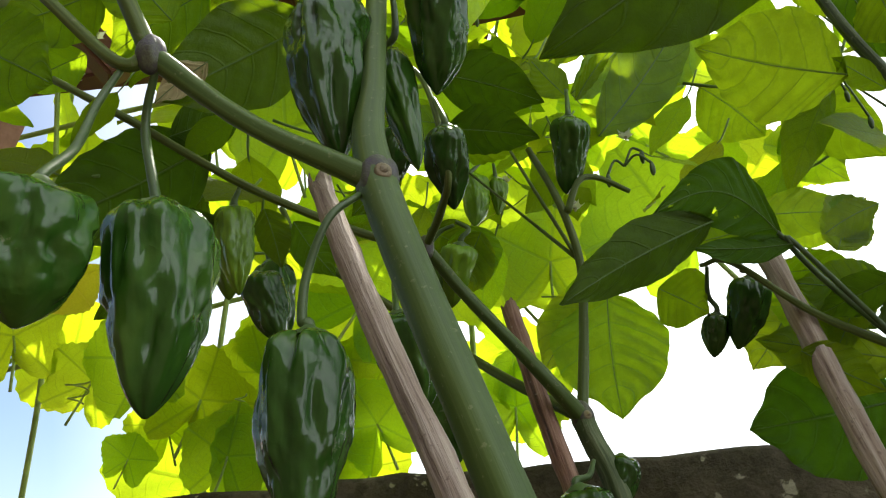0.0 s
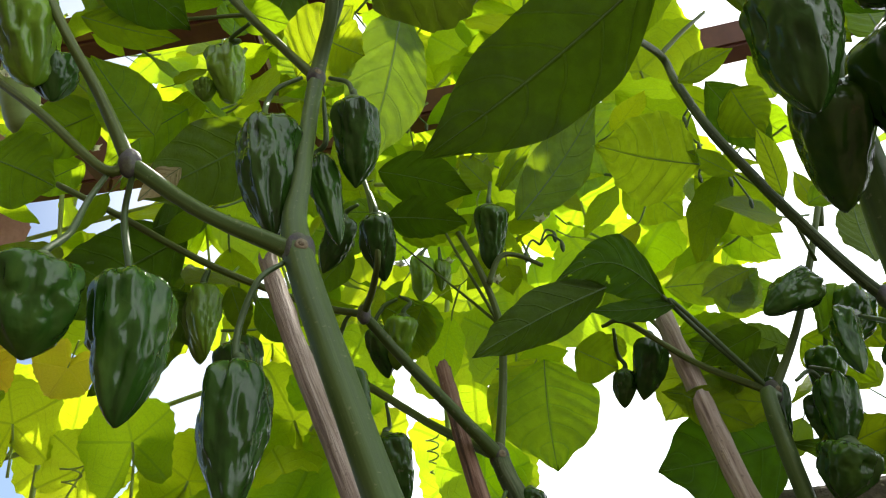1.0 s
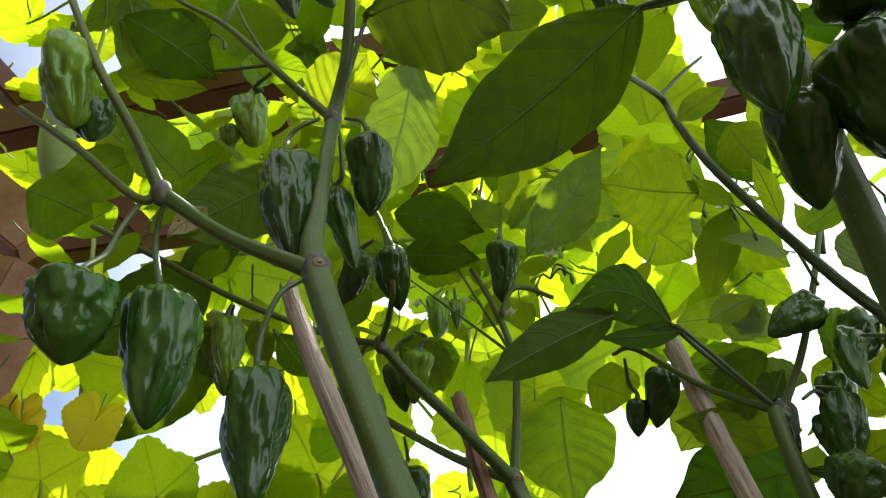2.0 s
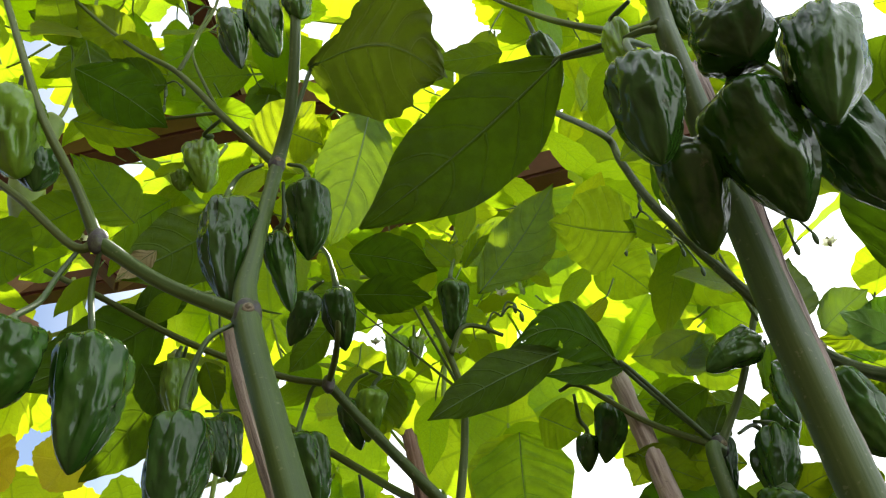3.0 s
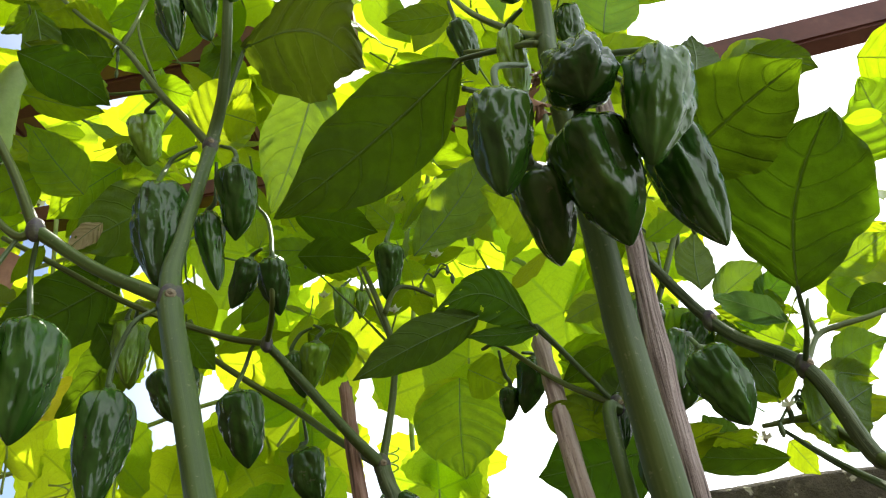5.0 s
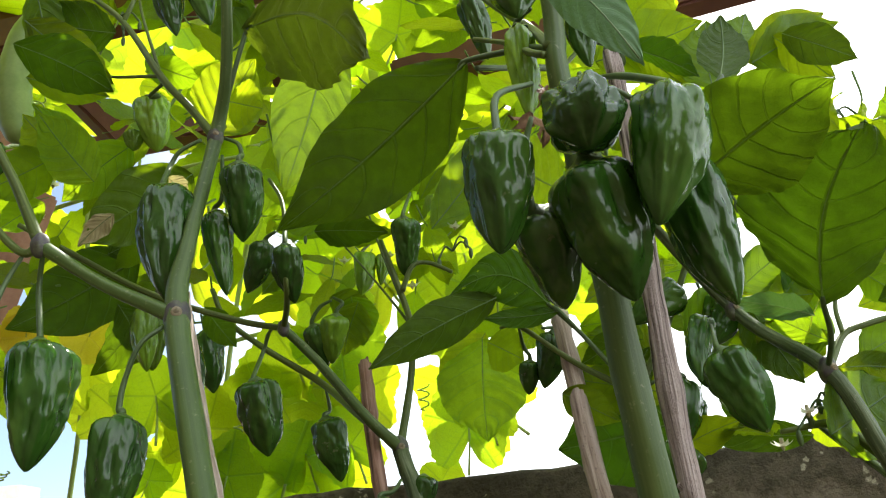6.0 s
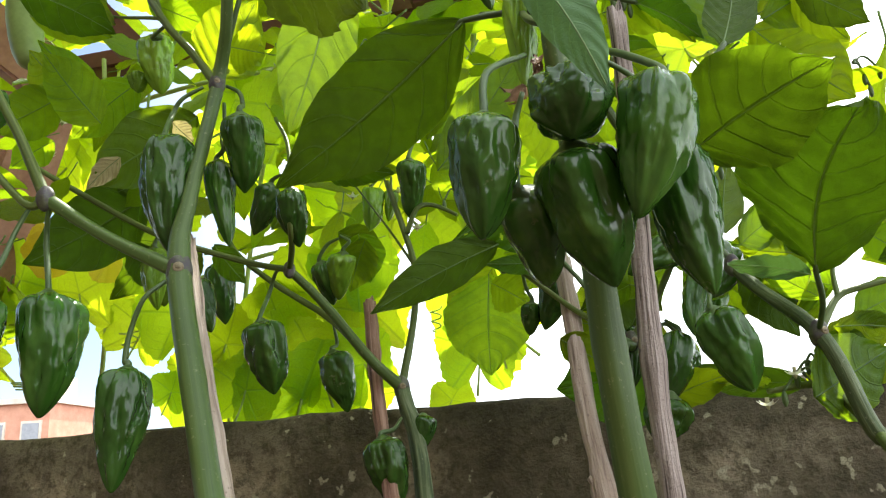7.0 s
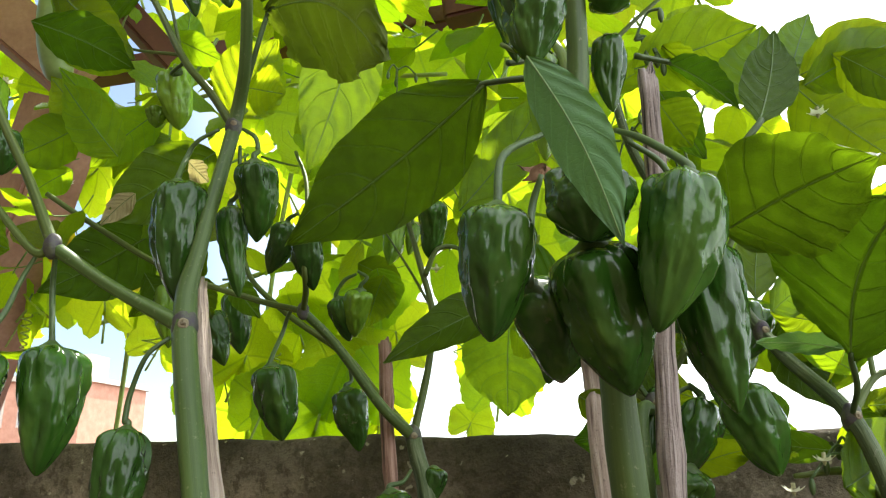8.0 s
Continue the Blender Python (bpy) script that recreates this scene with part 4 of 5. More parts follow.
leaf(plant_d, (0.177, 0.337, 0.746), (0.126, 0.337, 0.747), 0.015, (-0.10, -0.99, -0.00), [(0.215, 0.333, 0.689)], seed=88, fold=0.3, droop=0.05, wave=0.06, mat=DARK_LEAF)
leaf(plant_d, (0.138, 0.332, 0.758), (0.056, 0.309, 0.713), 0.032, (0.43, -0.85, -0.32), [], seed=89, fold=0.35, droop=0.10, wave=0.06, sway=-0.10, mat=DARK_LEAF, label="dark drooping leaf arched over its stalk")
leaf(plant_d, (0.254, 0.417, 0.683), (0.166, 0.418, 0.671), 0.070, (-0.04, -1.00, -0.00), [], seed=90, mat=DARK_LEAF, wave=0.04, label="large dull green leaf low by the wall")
leaf(plant_d, (0.165, 0.356, 0.763), (0.139, 0.367, 0.761), 0.030, (-0.19, -0.98, 0.09), [], seed=91)
leaf(plant_d, (0.127, 0.402, 0.749), (0.152, 0.399, 0.732), 0.035, (-0.27, -0.88, -0.40), [], seed=92)
leaf(plant_d, (0.251, 0.336, 0.721), (0.299, 0.356, 0.749), 0.040, (0.46, -0.87, -0.15), [], seed=93)
leaf(plant_d, (0.227, 0.392, 0.774), (0.255, 0.397, 0.791), 0.030, (0.12, -0.97, -0.19), [], seed=94)
leaf(plant_d, (0.230, 0.392, 0.767), (0.264, 0.419, 0.804), 0.035, (0.36, -0.91, 0.22), [], seed=95)
leaf(plant_d, (0.194, 0.411, 0.756), (0.247, 0.415, 0.760), 0.030, (0.06, -0.48, -0.88), [], seed=96)
leaf(plant_d, (0.246, 0.388, 0.697), (0.178, 0.414, 0.720), 0.040, (-0.21, -0.95, 0.23), [], seed=97)
leaf(plant_d, (0.231, 0.372, 0.731), (0.195, 0.389, 0.743), 0.035, (-0.43, -0.88, 0.21), [], seed=98)
leaf(plant_d, (0.307, 0.399, 0.763), (0.318, 0.396, 0.730), 0.040, (-0.47, -0.86, -0.17), [], seed=99)
leaf(plant_d, (0.187, 0.276, 0.799), (0.151, 0.342, 0.864), 0.055, (-0.92, -0.39, -0.05), [], seed=100, mat=YOUNG_LEAF)
leaf(plant_d, (0.211, 0.500, 0.940), (0.253, 0.500, 0.893), 0.055, (-0.41, -0.84, -0.37), [], seed=101, mat=YOUNG_LEAF)
leaf(plant_d, (0.252, 0.450, 0.903), (0.307, 0.450, 0.845), 0.047, (-0.53, -0.69, -0.49), [], seed=102)
leaf(plant_d, (0.211, 0.459, 0.813), (0.286, 0.470, 0.816), 0.033, (0.14, -0.89, -0.43), [], seed=103, mat=YOUNG_LEAF)
leaf(plant_d, (0.225, 0.391, 0.761), (0.246, 0.396, 0.793), 0.027, (-0.07, -1.00, 0.05), [], seed=104)
leaf(plant_d, (0.235, 0.500, 1.122), (0.309, 0.500, 1.216), 0.054, (0.26, -0.94, -0.21), [], seed=105, mat=YOUNG_LEAF)
leaf(plant_d, (0.217, 0.360, 0.922), (0.252, 0.360, 0.891), 0.020, (-0.63, -0.31, -0.71), [], seed=106)
leaf(plant_d, (0.223, 0.446, 0.758), (0.185, 0.443, 0.708), 0.044, (-0.05, -1.00, 0.03), [], seed=107, mat=YOUNG_LEAF)
leaf(plant_d, (0.237, 0.393, 0.751), (0.207, 0.391, 0.700), 0.022, (-0.43, -0.87, 0.24), [], seed=108)
leaf(plant_d, (0.279, 0.418, 0.749), (0.319, 0.417, 0.714), 0.041, (-0.44, -0.75, -0.49), [], seed=110)
leaf(plant_d, (0.227, 0.334, 0.650), (0.267, 0.308, 0.664), 0.025, (0.12, -0.92, -0.38), [], seed=111)
leaf(plant_d, (0.307, 0.419, 0.773), (0.316, 0.418, 0.734), 0.031, (-0.51, -0.85, -0.13), [], seed=112)
leaf(plant_d, (0.347, 0.620, 1.003), (0.386, 0.620, 0.958), 0.043, (-0.48, -0.78, -0.41), [], seed=113, mat=YOUNG_LEAF)
leaf(plant_d, (0.363, 0.700, 1.005), (0.421, 0.700, 0.945), 0.053, (-0.42, -0.81, -0.41), [], seed=115, mat=YOUNG_LEAF)
leaf(plant_d, (0.273, 0.500, 0.819), (0.316, 0.500, 0.824), 0.026, (0.03, -0.95, -0.31), [], seed=116)
leaf(plant_d, (0.311, 0.620, 0.884), (0.352, 0.620, 0.854), 0.046, (-0.30, -0.85, -0.43), [], seed=117, mat=YOUNG_LEAF)
leaf(plant_d, (0.228, 0.500, 1.021), (0.141, 0.500, 0.912), 0.067, (0.12, -0.99, -0.10), [], seed=118, mat=YOUNG_LEAF)
leaf(plant_d, (0.328, 0.500, 0.999), (0.369, 0.500, 0.964), 0.036, (-0.45, -0.71, -0.53), [], seed=119)
leaf(plant_d, (0.198, 0.300, 0.875), (0.233, 0.290, 0.890), 0.017, (-0.06, -0.88, -0.47), [], seed=120)
leaf(plant_d, (0.210, 0.288, 0.798), (0.181, 0.274, 0.807), 0.013, (0.03, -0.77, -0.63), [], seed=121)
leaf(plant_d, (0.232, 0.289, 0.782), (0.226, 0.282, 0.825), 0.014, (-0.67, -0.73, 0.14), [], seed=122, mat=YOUNG_LEAF)
leaf(plant_d, (0.245, 0.291, 0.778), (0.275, 0.279, 0.793), 0.017, (0.02, -1.00, -0.03), [], seed=123)
leaf(plant_d, (0.279, 0.341, 0.806), (0.311, 0.340, 0.846), 0.018, (-0.20, -0.97, 0.16), [], seed=124, mat=YOUNG_LEAF)
leaf(plant_d, (0.278, 0.341, 0.804), (0.275, 0.350, 0.837), 0.013, (-0.59, -0.78, 0.19), [], seed=125)
leaf(plant_d, (0.120, 0.549, 0.799), (0.076, 0.549, 0.739), 0.047, (0.03, -1.00, -0.02), [], seed=126, mat=YOUNG_LEAF)
leaf(plant_d, (0.165, 0.447, 0.775), (0.151, 0.449, 0.751), 0.025, (-0.40, -0.89, 0.23), [], seed=127)
leaf(plant_d, (0.210, 0.444, 0.718), (0.260, 0.449, 0.764), 0.039, (-0.10, -0.99, 0.11), [], seed=128)
leaf(plant_d, (0.228, 0.330, 0.898), (0.258, 0.330, 0.838), 0.032, (-0.58, -0.76, -0.29), [], seed=129, mat=DARK_LEAF, wave=0.08)
leaf(plant_d, (0.308, 0.400, 0.935), (0.298, 0.400, 0.978), 0.027, (-0.61, -0.78, -0.14), [], seed=131, mat=YOUNG_LEAF)
leaf(plant_d, (0.237, 0.460, 0.741), (0.208, 0.475, 0.774), 0.030, (-0.20, -0.92, -0.35), [], seed=340, mat=DARK_LEAF)
leaf(plant_d, (0.331, 0.440, 0.719), (0.313, 0.455, 0.754), 0.030, (0.10, -0.92, -0.20), [], seed=341, mat=CHILI_LEAF)
leaf(plant_d, (0.301, 0.480, 0.764), (0.262, 0.495, 0.792), 0.027, (0.25, -0.92, -0.10), [], seed=342, mat=DARK_LEAF)
leaf(plant_d, (0.318, 0.460, 0.769), (0.370, 0.475, 0.794), 0.033, (-0.20, -0.92, -0.35), [], seed=343, mat=CHILI_LEAF)
leaf(plant_d, (0.306, 0.420, 0.679), (0.293, 0.435, 0.708), 0.028, (0.10, -0.92, -0.20), [], seed=344, mat=DARK_LEAF)
leaf(plant_d, (0.333, 0.400, 0.663), (0.247, 0.415, 0.682), 0.023, (0.25, -0.92, -0.10), [], seed=345, mat=DARK_LEAF)
leaf(plant_d, (0.333, 0.360, 0.674), (0.380, 0.375, 0.687), 0.038, (-0.20, -0.92, -0.35), [], seed=346, mat=CHILI_LEAF)
plant_b = thing("chili_plant", (0.240, 0.200, 0.000), "chili plant bearing a dense cluster of glossy pods", "plant", "chili plants")
branch(plant_b, (0.240, 0.200, -0.000, 0.0088), (0.222, 0.185, 0.350, 0.0080), (0.192, 0.150, 0.608, 0.0073), (0.185, 0.141, 0.700, 0.0064), (0.177, 0.123, 0.774, 0.0050), (0.178, 0.123, 0.806, 0.0045), (0.178, 0.111, 0.901, 0.0036), name="stem")
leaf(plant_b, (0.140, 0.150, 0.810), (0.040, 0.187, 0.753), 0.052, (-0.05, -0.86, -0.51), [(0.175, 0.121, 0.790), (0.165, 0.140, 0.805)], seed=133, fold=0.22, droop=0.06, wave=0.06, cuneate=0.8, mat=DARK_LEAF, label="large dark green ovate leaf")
pepper(plant_b, (0.178, 0.093, 0.720), (0.189, 0.108, 0.675), 0.0306, [(0.180, 0.106, 0.746), (0.180, 0.083, 0.724)], 134, blunt=0.85, label="large dark pod with faint brown scarring")
pepper(plant_b, (0.214, 0.112, 0.724), (0.220, 0.104, 0.669), 0.0262, [(0.194, 0.116, 0.765), (0.206, 0.118, 0.755), (0.211, 0.112, 0.732)], 135, blunt=0.6)
pepper(plant_b, (0.149, 0.092, 0.734), (0.146, 0.092, 0.691), 0.0260, [(0.165, 0.115, 0.770), (0.151, 0.099, 0.756)], 136, blunt=0.7)
pepper(plant_b, (0.159, 0.106, 0.711), (0.167, 0.131, 0.682), 0.0229, [(0.163, 0.112, 0.753), (0.159, 0.114, 0.740)], 137, blunt=0.7, wrinkle=0.6)
pepper(plant_b, (0.208, 0.085, 0.739), (0.196, 0.083, 0.691), 0.0264, [(0.190, 0.117, 0.770), (0.198, 0.103, 0.760)], 138, blunt=0.7)
pepper(plant_b, (0.179, 0.084, 0.741), (0.178, 0.078, 0.718), 0.0285, [(0.183, 0.108, 0.767), (0.182, 0.094, 0.752)], 139, blunt=1.0, wrinkle=1.0)
pepper(plant_b, (0.191, 0.129, 0.814), (0.190, 0.125, 0.781), 0.0130, [], 140)
pepper(plant_b, (0.191, 0.122, 0.831), (0.191, 0.122, 0.821), 0.0186, [], 141)
pepper(plant_b, (0.164, 0.099, 0.826), (0.162, 0.097, 0.788), 0.0242, [], 142, wrinkle=1.6)
pepper(plant_b, (0.164, 0.140, 0.816), (0.164, 0.137, 0.768), 0.0140, [(0.170, 0.130, 0.818)], 143, mat=PEPPER_PALE, wrinkle=1.6)
pepper(plant_b, (0.142, 0.201, 0.887), (0.150, 0.204, 0.848), 0.0149, [(0.139, 0.200, 0.904)], 144)
branch(plant_b, (0.175, 0.121, 0.790, 0.0030), (0.170, 0.153, 0.826, 0.0024), (0.152, 0.174, 0.863, 0.0020), (0.140, 0.200, 0.909, 0.0018), (0.123, 0.220, 0.955, 0.0014), (0.104, 0.240, 1.017, 0.0012), (0.084, 0.260, 1.106, 0.0010))
branch(plant_b, (0.144, 0.184, 0.847, 0.0014), (0.161, 0.161, 0.824, 0.0016), (0.167, 0.128, 0.794, 0.0018), (0.172, 0.120, 0.786, 0.0020))
leaf(plant_b, (0.164, 0.021, 0.749), (0.183, 0.001, 0.694), 0.015, (-0.36, -0.93, -0.03), [], seed=145, droop=0.08, fold=0.3, mat=SMOOTH_LEAF, label="narrow leaf hanging close in front of the pods")
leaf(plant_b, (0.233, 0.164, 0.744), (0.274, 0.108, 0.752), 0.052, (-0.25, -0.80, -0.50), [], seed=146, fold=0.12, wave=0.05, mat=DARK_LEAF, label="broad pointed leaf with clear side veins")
leaf(plant_b, (0.218, 0.240, 0.866), (0.279, 0.260, 0.884), 0.040, (0.05, -0.90, -0.40), [], seed=147, mat=YOUNG_LEAF)
leaf(plant_b, (0.282, 0.220, 0.841), (0.300, 0.240, 0.882), 0.024, (0.10, -0.95, -0.10), [], seed=301)
leaf(plant_b, (0.220, 0.190, 0.834), (0.246, 0.170, 0.798), 0.020, (-0.55, -0.40, -0.70), [(0.205, 0.185, 0.836)], seed=302, fold=0.55, droop=0.2, mat=DARK_LEAF)
leaf(plant_b, (0.290, 0.250, 0.847), (0.346, 0.270, 0.806), 0.050, (-0.10, -0.90, -0.40), [], seed=303)
leaf(plant_b, (0.281, 0.200, 0.822), (0.338, 0.220, 0.853), 0.028, (0.10, -0.80, -0.60), [], seed=304, wave=0.08)
leaf(plant_b, (0.295, 0.190, 0.830), (0.316, 0.170, 0.797), 0.020, (-0.30, -0.80, -0.50), [], seed=305, mat=DARK_LEAF)
leaf(plant_b, (0.247, 0.150, 0.783), (0.268, 0.190, 0.846), 0.024, (-0.10, -0.95, -0.10), [(0.236, 0.150, 0.770)], seed=306, fold=0.1, mat=DARK_LEAF, label="upright leaf seen from beneath")
leaf(plant_b, (0.248, 0.280, 0.942), (0.282, 0.300, 1.038), 0.050, (0.08, -0.98, 0.18), [], seed=148, mat=YOUNG_LEAF)
leaf(plant_b, (0.207, 0.213, 0.844), (0.270, 0.221, 0.867), 0.040, (0.46, -0.65, -0.61), [], seed=149, mat=YOUNG_LEAF)
leaf(plant_b, (0.221, 0.210, 0.854), (0.253, 0.218, 0.823), 0.030, (-0.67, -0.04, -0.74), [], seed=150)
leaf(plant_b, (0.262, 0.208, 0.814), (0.271, 0.221, 0.867), 0.036, (-0.01, -0.94, 0.34), [], seed=151)
leaf(plant_b, (0.286, 0.222, 0.838), (0.333, 0.220, 0.861), 0.030, (0.27, -0.80, -0.53), [], seed=153, mat=YOUNG_LEAF)
leaf(plant_b, (0.295, 0.202, 0.838), (0.319, 0.201, 0.806), 0.022, (-0.70, -0.45, -0.56), [], seed=154)
leaf(plant_b, (0.324, 0.300, 0.878), (0.333, 0.300, 0.826), 0.060, (-0.41, -0.91, -0.07), [], seed=155, mat=YOUNG_LEAF)
leaf(plant_b, (0.228, 0.300, 0.866), (0.249, 0.320, 0.843), 0.035, (0.03, -0.77, -0.64), [], seed=156)
leaf(plant_b, (0.318, 0.299, 0.728), (0.281, 0.315, 0.738), 0.030, (0.01, -1.00, 0.06), [], seed=158)
dry_scrap(plant_b, 0.164, 0.123, 0.761, 0.013, 71)
dry_scrap(plant_b, 0.170, 0.125, 0.774, 0.010, 72)
dry_scrap(plant_b, 0.169, 0.125, 0.756, 0.009, 73)
plant_e = thing("chili_plant", (0.380, 0.200, 0.000), "branching chili plant with dark forked limbs", "plant", "chili plants")
branch(plant_e, (0.380, 0.200, -0.000, 0.0070), (0.365, 0.235, 0.400, 0.0060), (0.333, 0.250, 0.599, 0.0052), (0.314, 0.250, 0.627, 0.0046), (0.300, 0.259, 0.676, 0.0043), (0.273, 0.302, 0.725, 0.0037), (0.217, 0.301, 0.821, 0.0032), (0.202, 0.310, 0.880, 0.0028), (0.198, 0.315, 0.911, 0.0026), (0.143, 0.233, 0.864, 0.0018), name="stem", mat=WOODY)
swelling(plant_e, 0.300, 0.259, 0.676, 0.005)
swelling(plant_e, 0.273, 0.302, 0.725, 0.0046)
branch(plant_e, (0.198, 0.315, 0.911, 0.0020), (0.220, 0.320, 0.935, 0.0017), (0.242, 0.330, 0.959, 0.0014))
branch(plant_e, (0.300, 0.259, 0.676, 0.0027), (0.315, 0.267, 0.695, 0.0022), (0.329, 0.268, 0.700, 0.0020), (0.351, 0.270, 0.705, 0.0017), (0.383, 0.279, 0.718, 0.0015), (0.414, 0.290, 0.737, 0.0012))
branch(plant_e, (0.315, 0.267, 0.695, 0.0018), (0.317, 0.273, 0.710, 0.0015), (0.321, 0.276, 0.721, 0.0012))
branch(plant_e, (0.317, 0.241, 0.618, 0.0036), (0.311, 0.262, 0.638, 0.0030), (0.299, 0.267, 0.651, 0.0026), (0.272, 0.264, 0.649, 0.0014))
branch(plant_e, (0.333, 0.250, 0.599, 0.0030), (0.334, 0.324, 0.636, 0.0026), (0.324, 0.336, 0.651, 0.0022), (0.314, 0.347, 0.667, 0.0014), mat=WOODY)
pepper(plant_e, (0.251, 0.262, 0.691), (0.265, 0.260, 0.649), 0.0294, [(0.261, 0.310, 0.719)], 159, label="dark glossy pod on a side twig")
pepper(plant_e, (0.261, 0.322, 0.726), (0.247, 0.300, 0.685), 0.0170, [], 160)
pepper(plant_e, (0.240, 0.316, 0.689), (0.228, 0.304, 0.649), 0.0210, [(0.236, 0.329, 0.700)], 161)
pepper(plant_e, (0.218, 0.341, 0.698), (0.212, 0.328, 0.660), 0.0140, [], 162)
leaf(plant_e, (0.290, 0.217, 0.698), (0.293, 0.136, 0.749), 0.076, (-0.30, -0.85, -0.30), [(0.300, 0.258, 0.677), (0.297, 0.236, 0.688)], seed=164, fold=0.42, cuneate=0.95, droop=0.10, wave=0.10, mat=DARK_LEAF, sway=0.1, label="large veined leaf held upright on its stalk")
leaf(plant_e, (0.290, 0.330, 0.736), (0.317, 0.345, 0.686), 0.038, (0.25, -0.92, -0.10), [], seed=322, mat=DARK_LEAF)
leaf(plant_e, (0.322, 0.330, 0.675), (0.370, 0.345, 0.689), 0.033, (-0.20, -0.92, -0.35), [], seed=323, mat=CHILI_LEAF)
leaf(plant_e, (0.404, 0.350, 0.749), (0.367, 0.365, 0.736), 0.026, (0.10, -0.92, -0.20), [], seed=324, mat=YOUNG_LEAF)
leaf(plant_e, (0.413, 0.330, 0.788), (0.368, 0.345, 0.776), 0.033, (-0.20, -0.92, -0.35), [], seed=326, mat=YOUNG_LEAF)
leaf(plant_e, (0.217, 0.400, 0.752), (0.248, 0.415, 0.721), 0.032, (0.10, -0.92, -0.20), [], seed=327, mat=DARK_LEAF)
leaf(plant_e, (0.372, 0.280, 0.723), (0.349, 0.295, 0.719), 0.019, (0.25, -0.92, -0.10), [], seed=328, mat=DARK_LEAF)
leaf(plant_e, (0.310, 0.285, 0.712), (0.254, 0.232, 0.709), 0.018, (0.10, -0.55, -0.80), [], seed=308, wave=0.08, mat=SMOOTH_LEAF, label="pale ribbed leaf lying nearly flat")
leaf(plant_e, (0.291, 0.252, 0.644), (0.341, 0.281, 0.669), 0.045, (0.08, -0.98, -0.17), [], seed=166)
leaf(plant_e, (0.329, 0.300, 0.674), (0.326, 0.293, 0.646), 0.050, (-0.45, -0.89, 0.03), [], seed=167, mat=YOUNG_LEAF)
leaf(plant_e, (0.381, 0.350, 0.769), (0.442, 0.360, 0.810), 0.050, (0.16, -0.99, 0.01), [], seed=168, mat=YOUNG_LEAF)
leaf(plant_e, (0.319, 0.347, 0.750), (0.347, 0.347, 0.742), 0.020, (-0.25, -0.02, -0.97), [], seed=169)
leaf(plant_e, (0.401, 0.260, 0.803), (0.405, 0.280, 0.877), 0.060, (-0.70, -0.68, 0.22), [], seed=171)
leaf(plant_e, (0.258, 0.309, 0.659), (0.291, 0.344, 0.658), 0.030, (-0.05, -0.09, -0.99), [], seed=172)
leaf(plant_e, (0.345, 0.352, 0.718), (0.303, 0.350, 0.731), 0.045, (-0.08, -0.96, -0.27), [], seed=173)
leaf(plant_e, (0.231, 0.413, 0.723), (0.196, 0.434, 0.761), 0.037, (-0.54, -0.84, -0.05), [], seed=176, mat=YOUNG_LEAF)
leaf(plant_e, (0.390, 0.400, 0.751), (0.433, 0.400, 0.783), 0.033, (-0.02, -1.00, 0.02), [], seed=177, mat=YOUNG_LEAF)
leaf(plant_e, (0.424, 0.300, 0.911), (0.482, 0.300, 0.895), 0.060, (-0.20, -0.66, -0.72), [], seed=178)
leaf(plant_e, (0.416, 0.300, 0.999), (0.490, 0.300, 1.002), 0.027, (0.03, -0.66, -0.75), [], seed=179, mat=YOUNG_LEAF)
leaf(plant_e, (0.270, 0.294, 0.742), (0.283, 0.314, 0.794), 0.025, (-0.10, -0.85, -0.45), [], seed=401, wave=0.05, mat=MID_LEAF)
leaf(plant_e, (0.279, 0.300, 0.736), (0.318, 0.308, 0.763), 0.027, (0.15, -0.90, -0.35), [], seed=402, wave=0.05, mat=MID_LEAF)
leaf(plant_e, (0.305, 0.306, 0.732), (0.329, 0.302, 0.754), 0.021, (-0.25, -0.90, -0.30), [], seed=403, wave=0.05, mat=DARK_LEAF)
leaf(plant_e, (0.338, 0.405, 0.702), (0.288, 0.300, 0.716), 0.044, (0.05, -0.35, -0.93), [], seed=404, wave=0.05, mat=MID_LEAF)
leaf(plant_e, (0.319, 0.300, 0.701), (0.288, 0.308, 0.726), 0.016, (0.15, -0.90, -0.35), [], seed=405, wave=0.05, mat=YOUNG_LEAF)
leaf(plant_e, (0.316, 0.306, 0.681), (0.338, 0.302, 0.655), 0.031, (-0.25, -0.90, -0.30), [], seed=406, wave=0.05, mat=MID_LEAF)
leaf(plant_e, (0.320, 0.294, 0.684), (0.364, 0.314, 0.683), 0.018, (-0.10, -0.85, -0.45), [], seed=407, wave=0.05, mat=CHILI_LEAF)
leaf(plant_e, (0.333, 0.300, 0.689), (0.374, 0.308, 0.705), 0.028, (0.15, -0.90, -0.35), [], seed=408, wave=0.05, mat=CHILI_LEAF)
leaf(plant_e, (0.348, 0.306, 0.749), (0.396, 0.302, 0.772), 0.026, (-0.25, -0.90, -0.30), [], seed=409, wave=0.05, mat=CHILI_LEAF)
leaf(plant_e, (0.344, 0.294, 0.738), (0.379, 0.314, 0.724), 0.022, (-0.10, -0.85, -0.45), [], seed=410, wave=0.05, mat=CHILI_LEAF)
leaf(plant_e, (0.344, 0.422, 0.679), (0.363, 0.436, 0.657), 0.022, (0.15, -0.90, -0.35), [], seed=411, wave=0.05, mat=CHILI_LEAF)
leaf(plant_e, (0.227, 0.346, 0.768), (0.193, 0.342, 0.751), 0.018, (-0.25, -0.90, -0.30), [], seed=412, wave=0.05, mat=CHILI_LEAF)
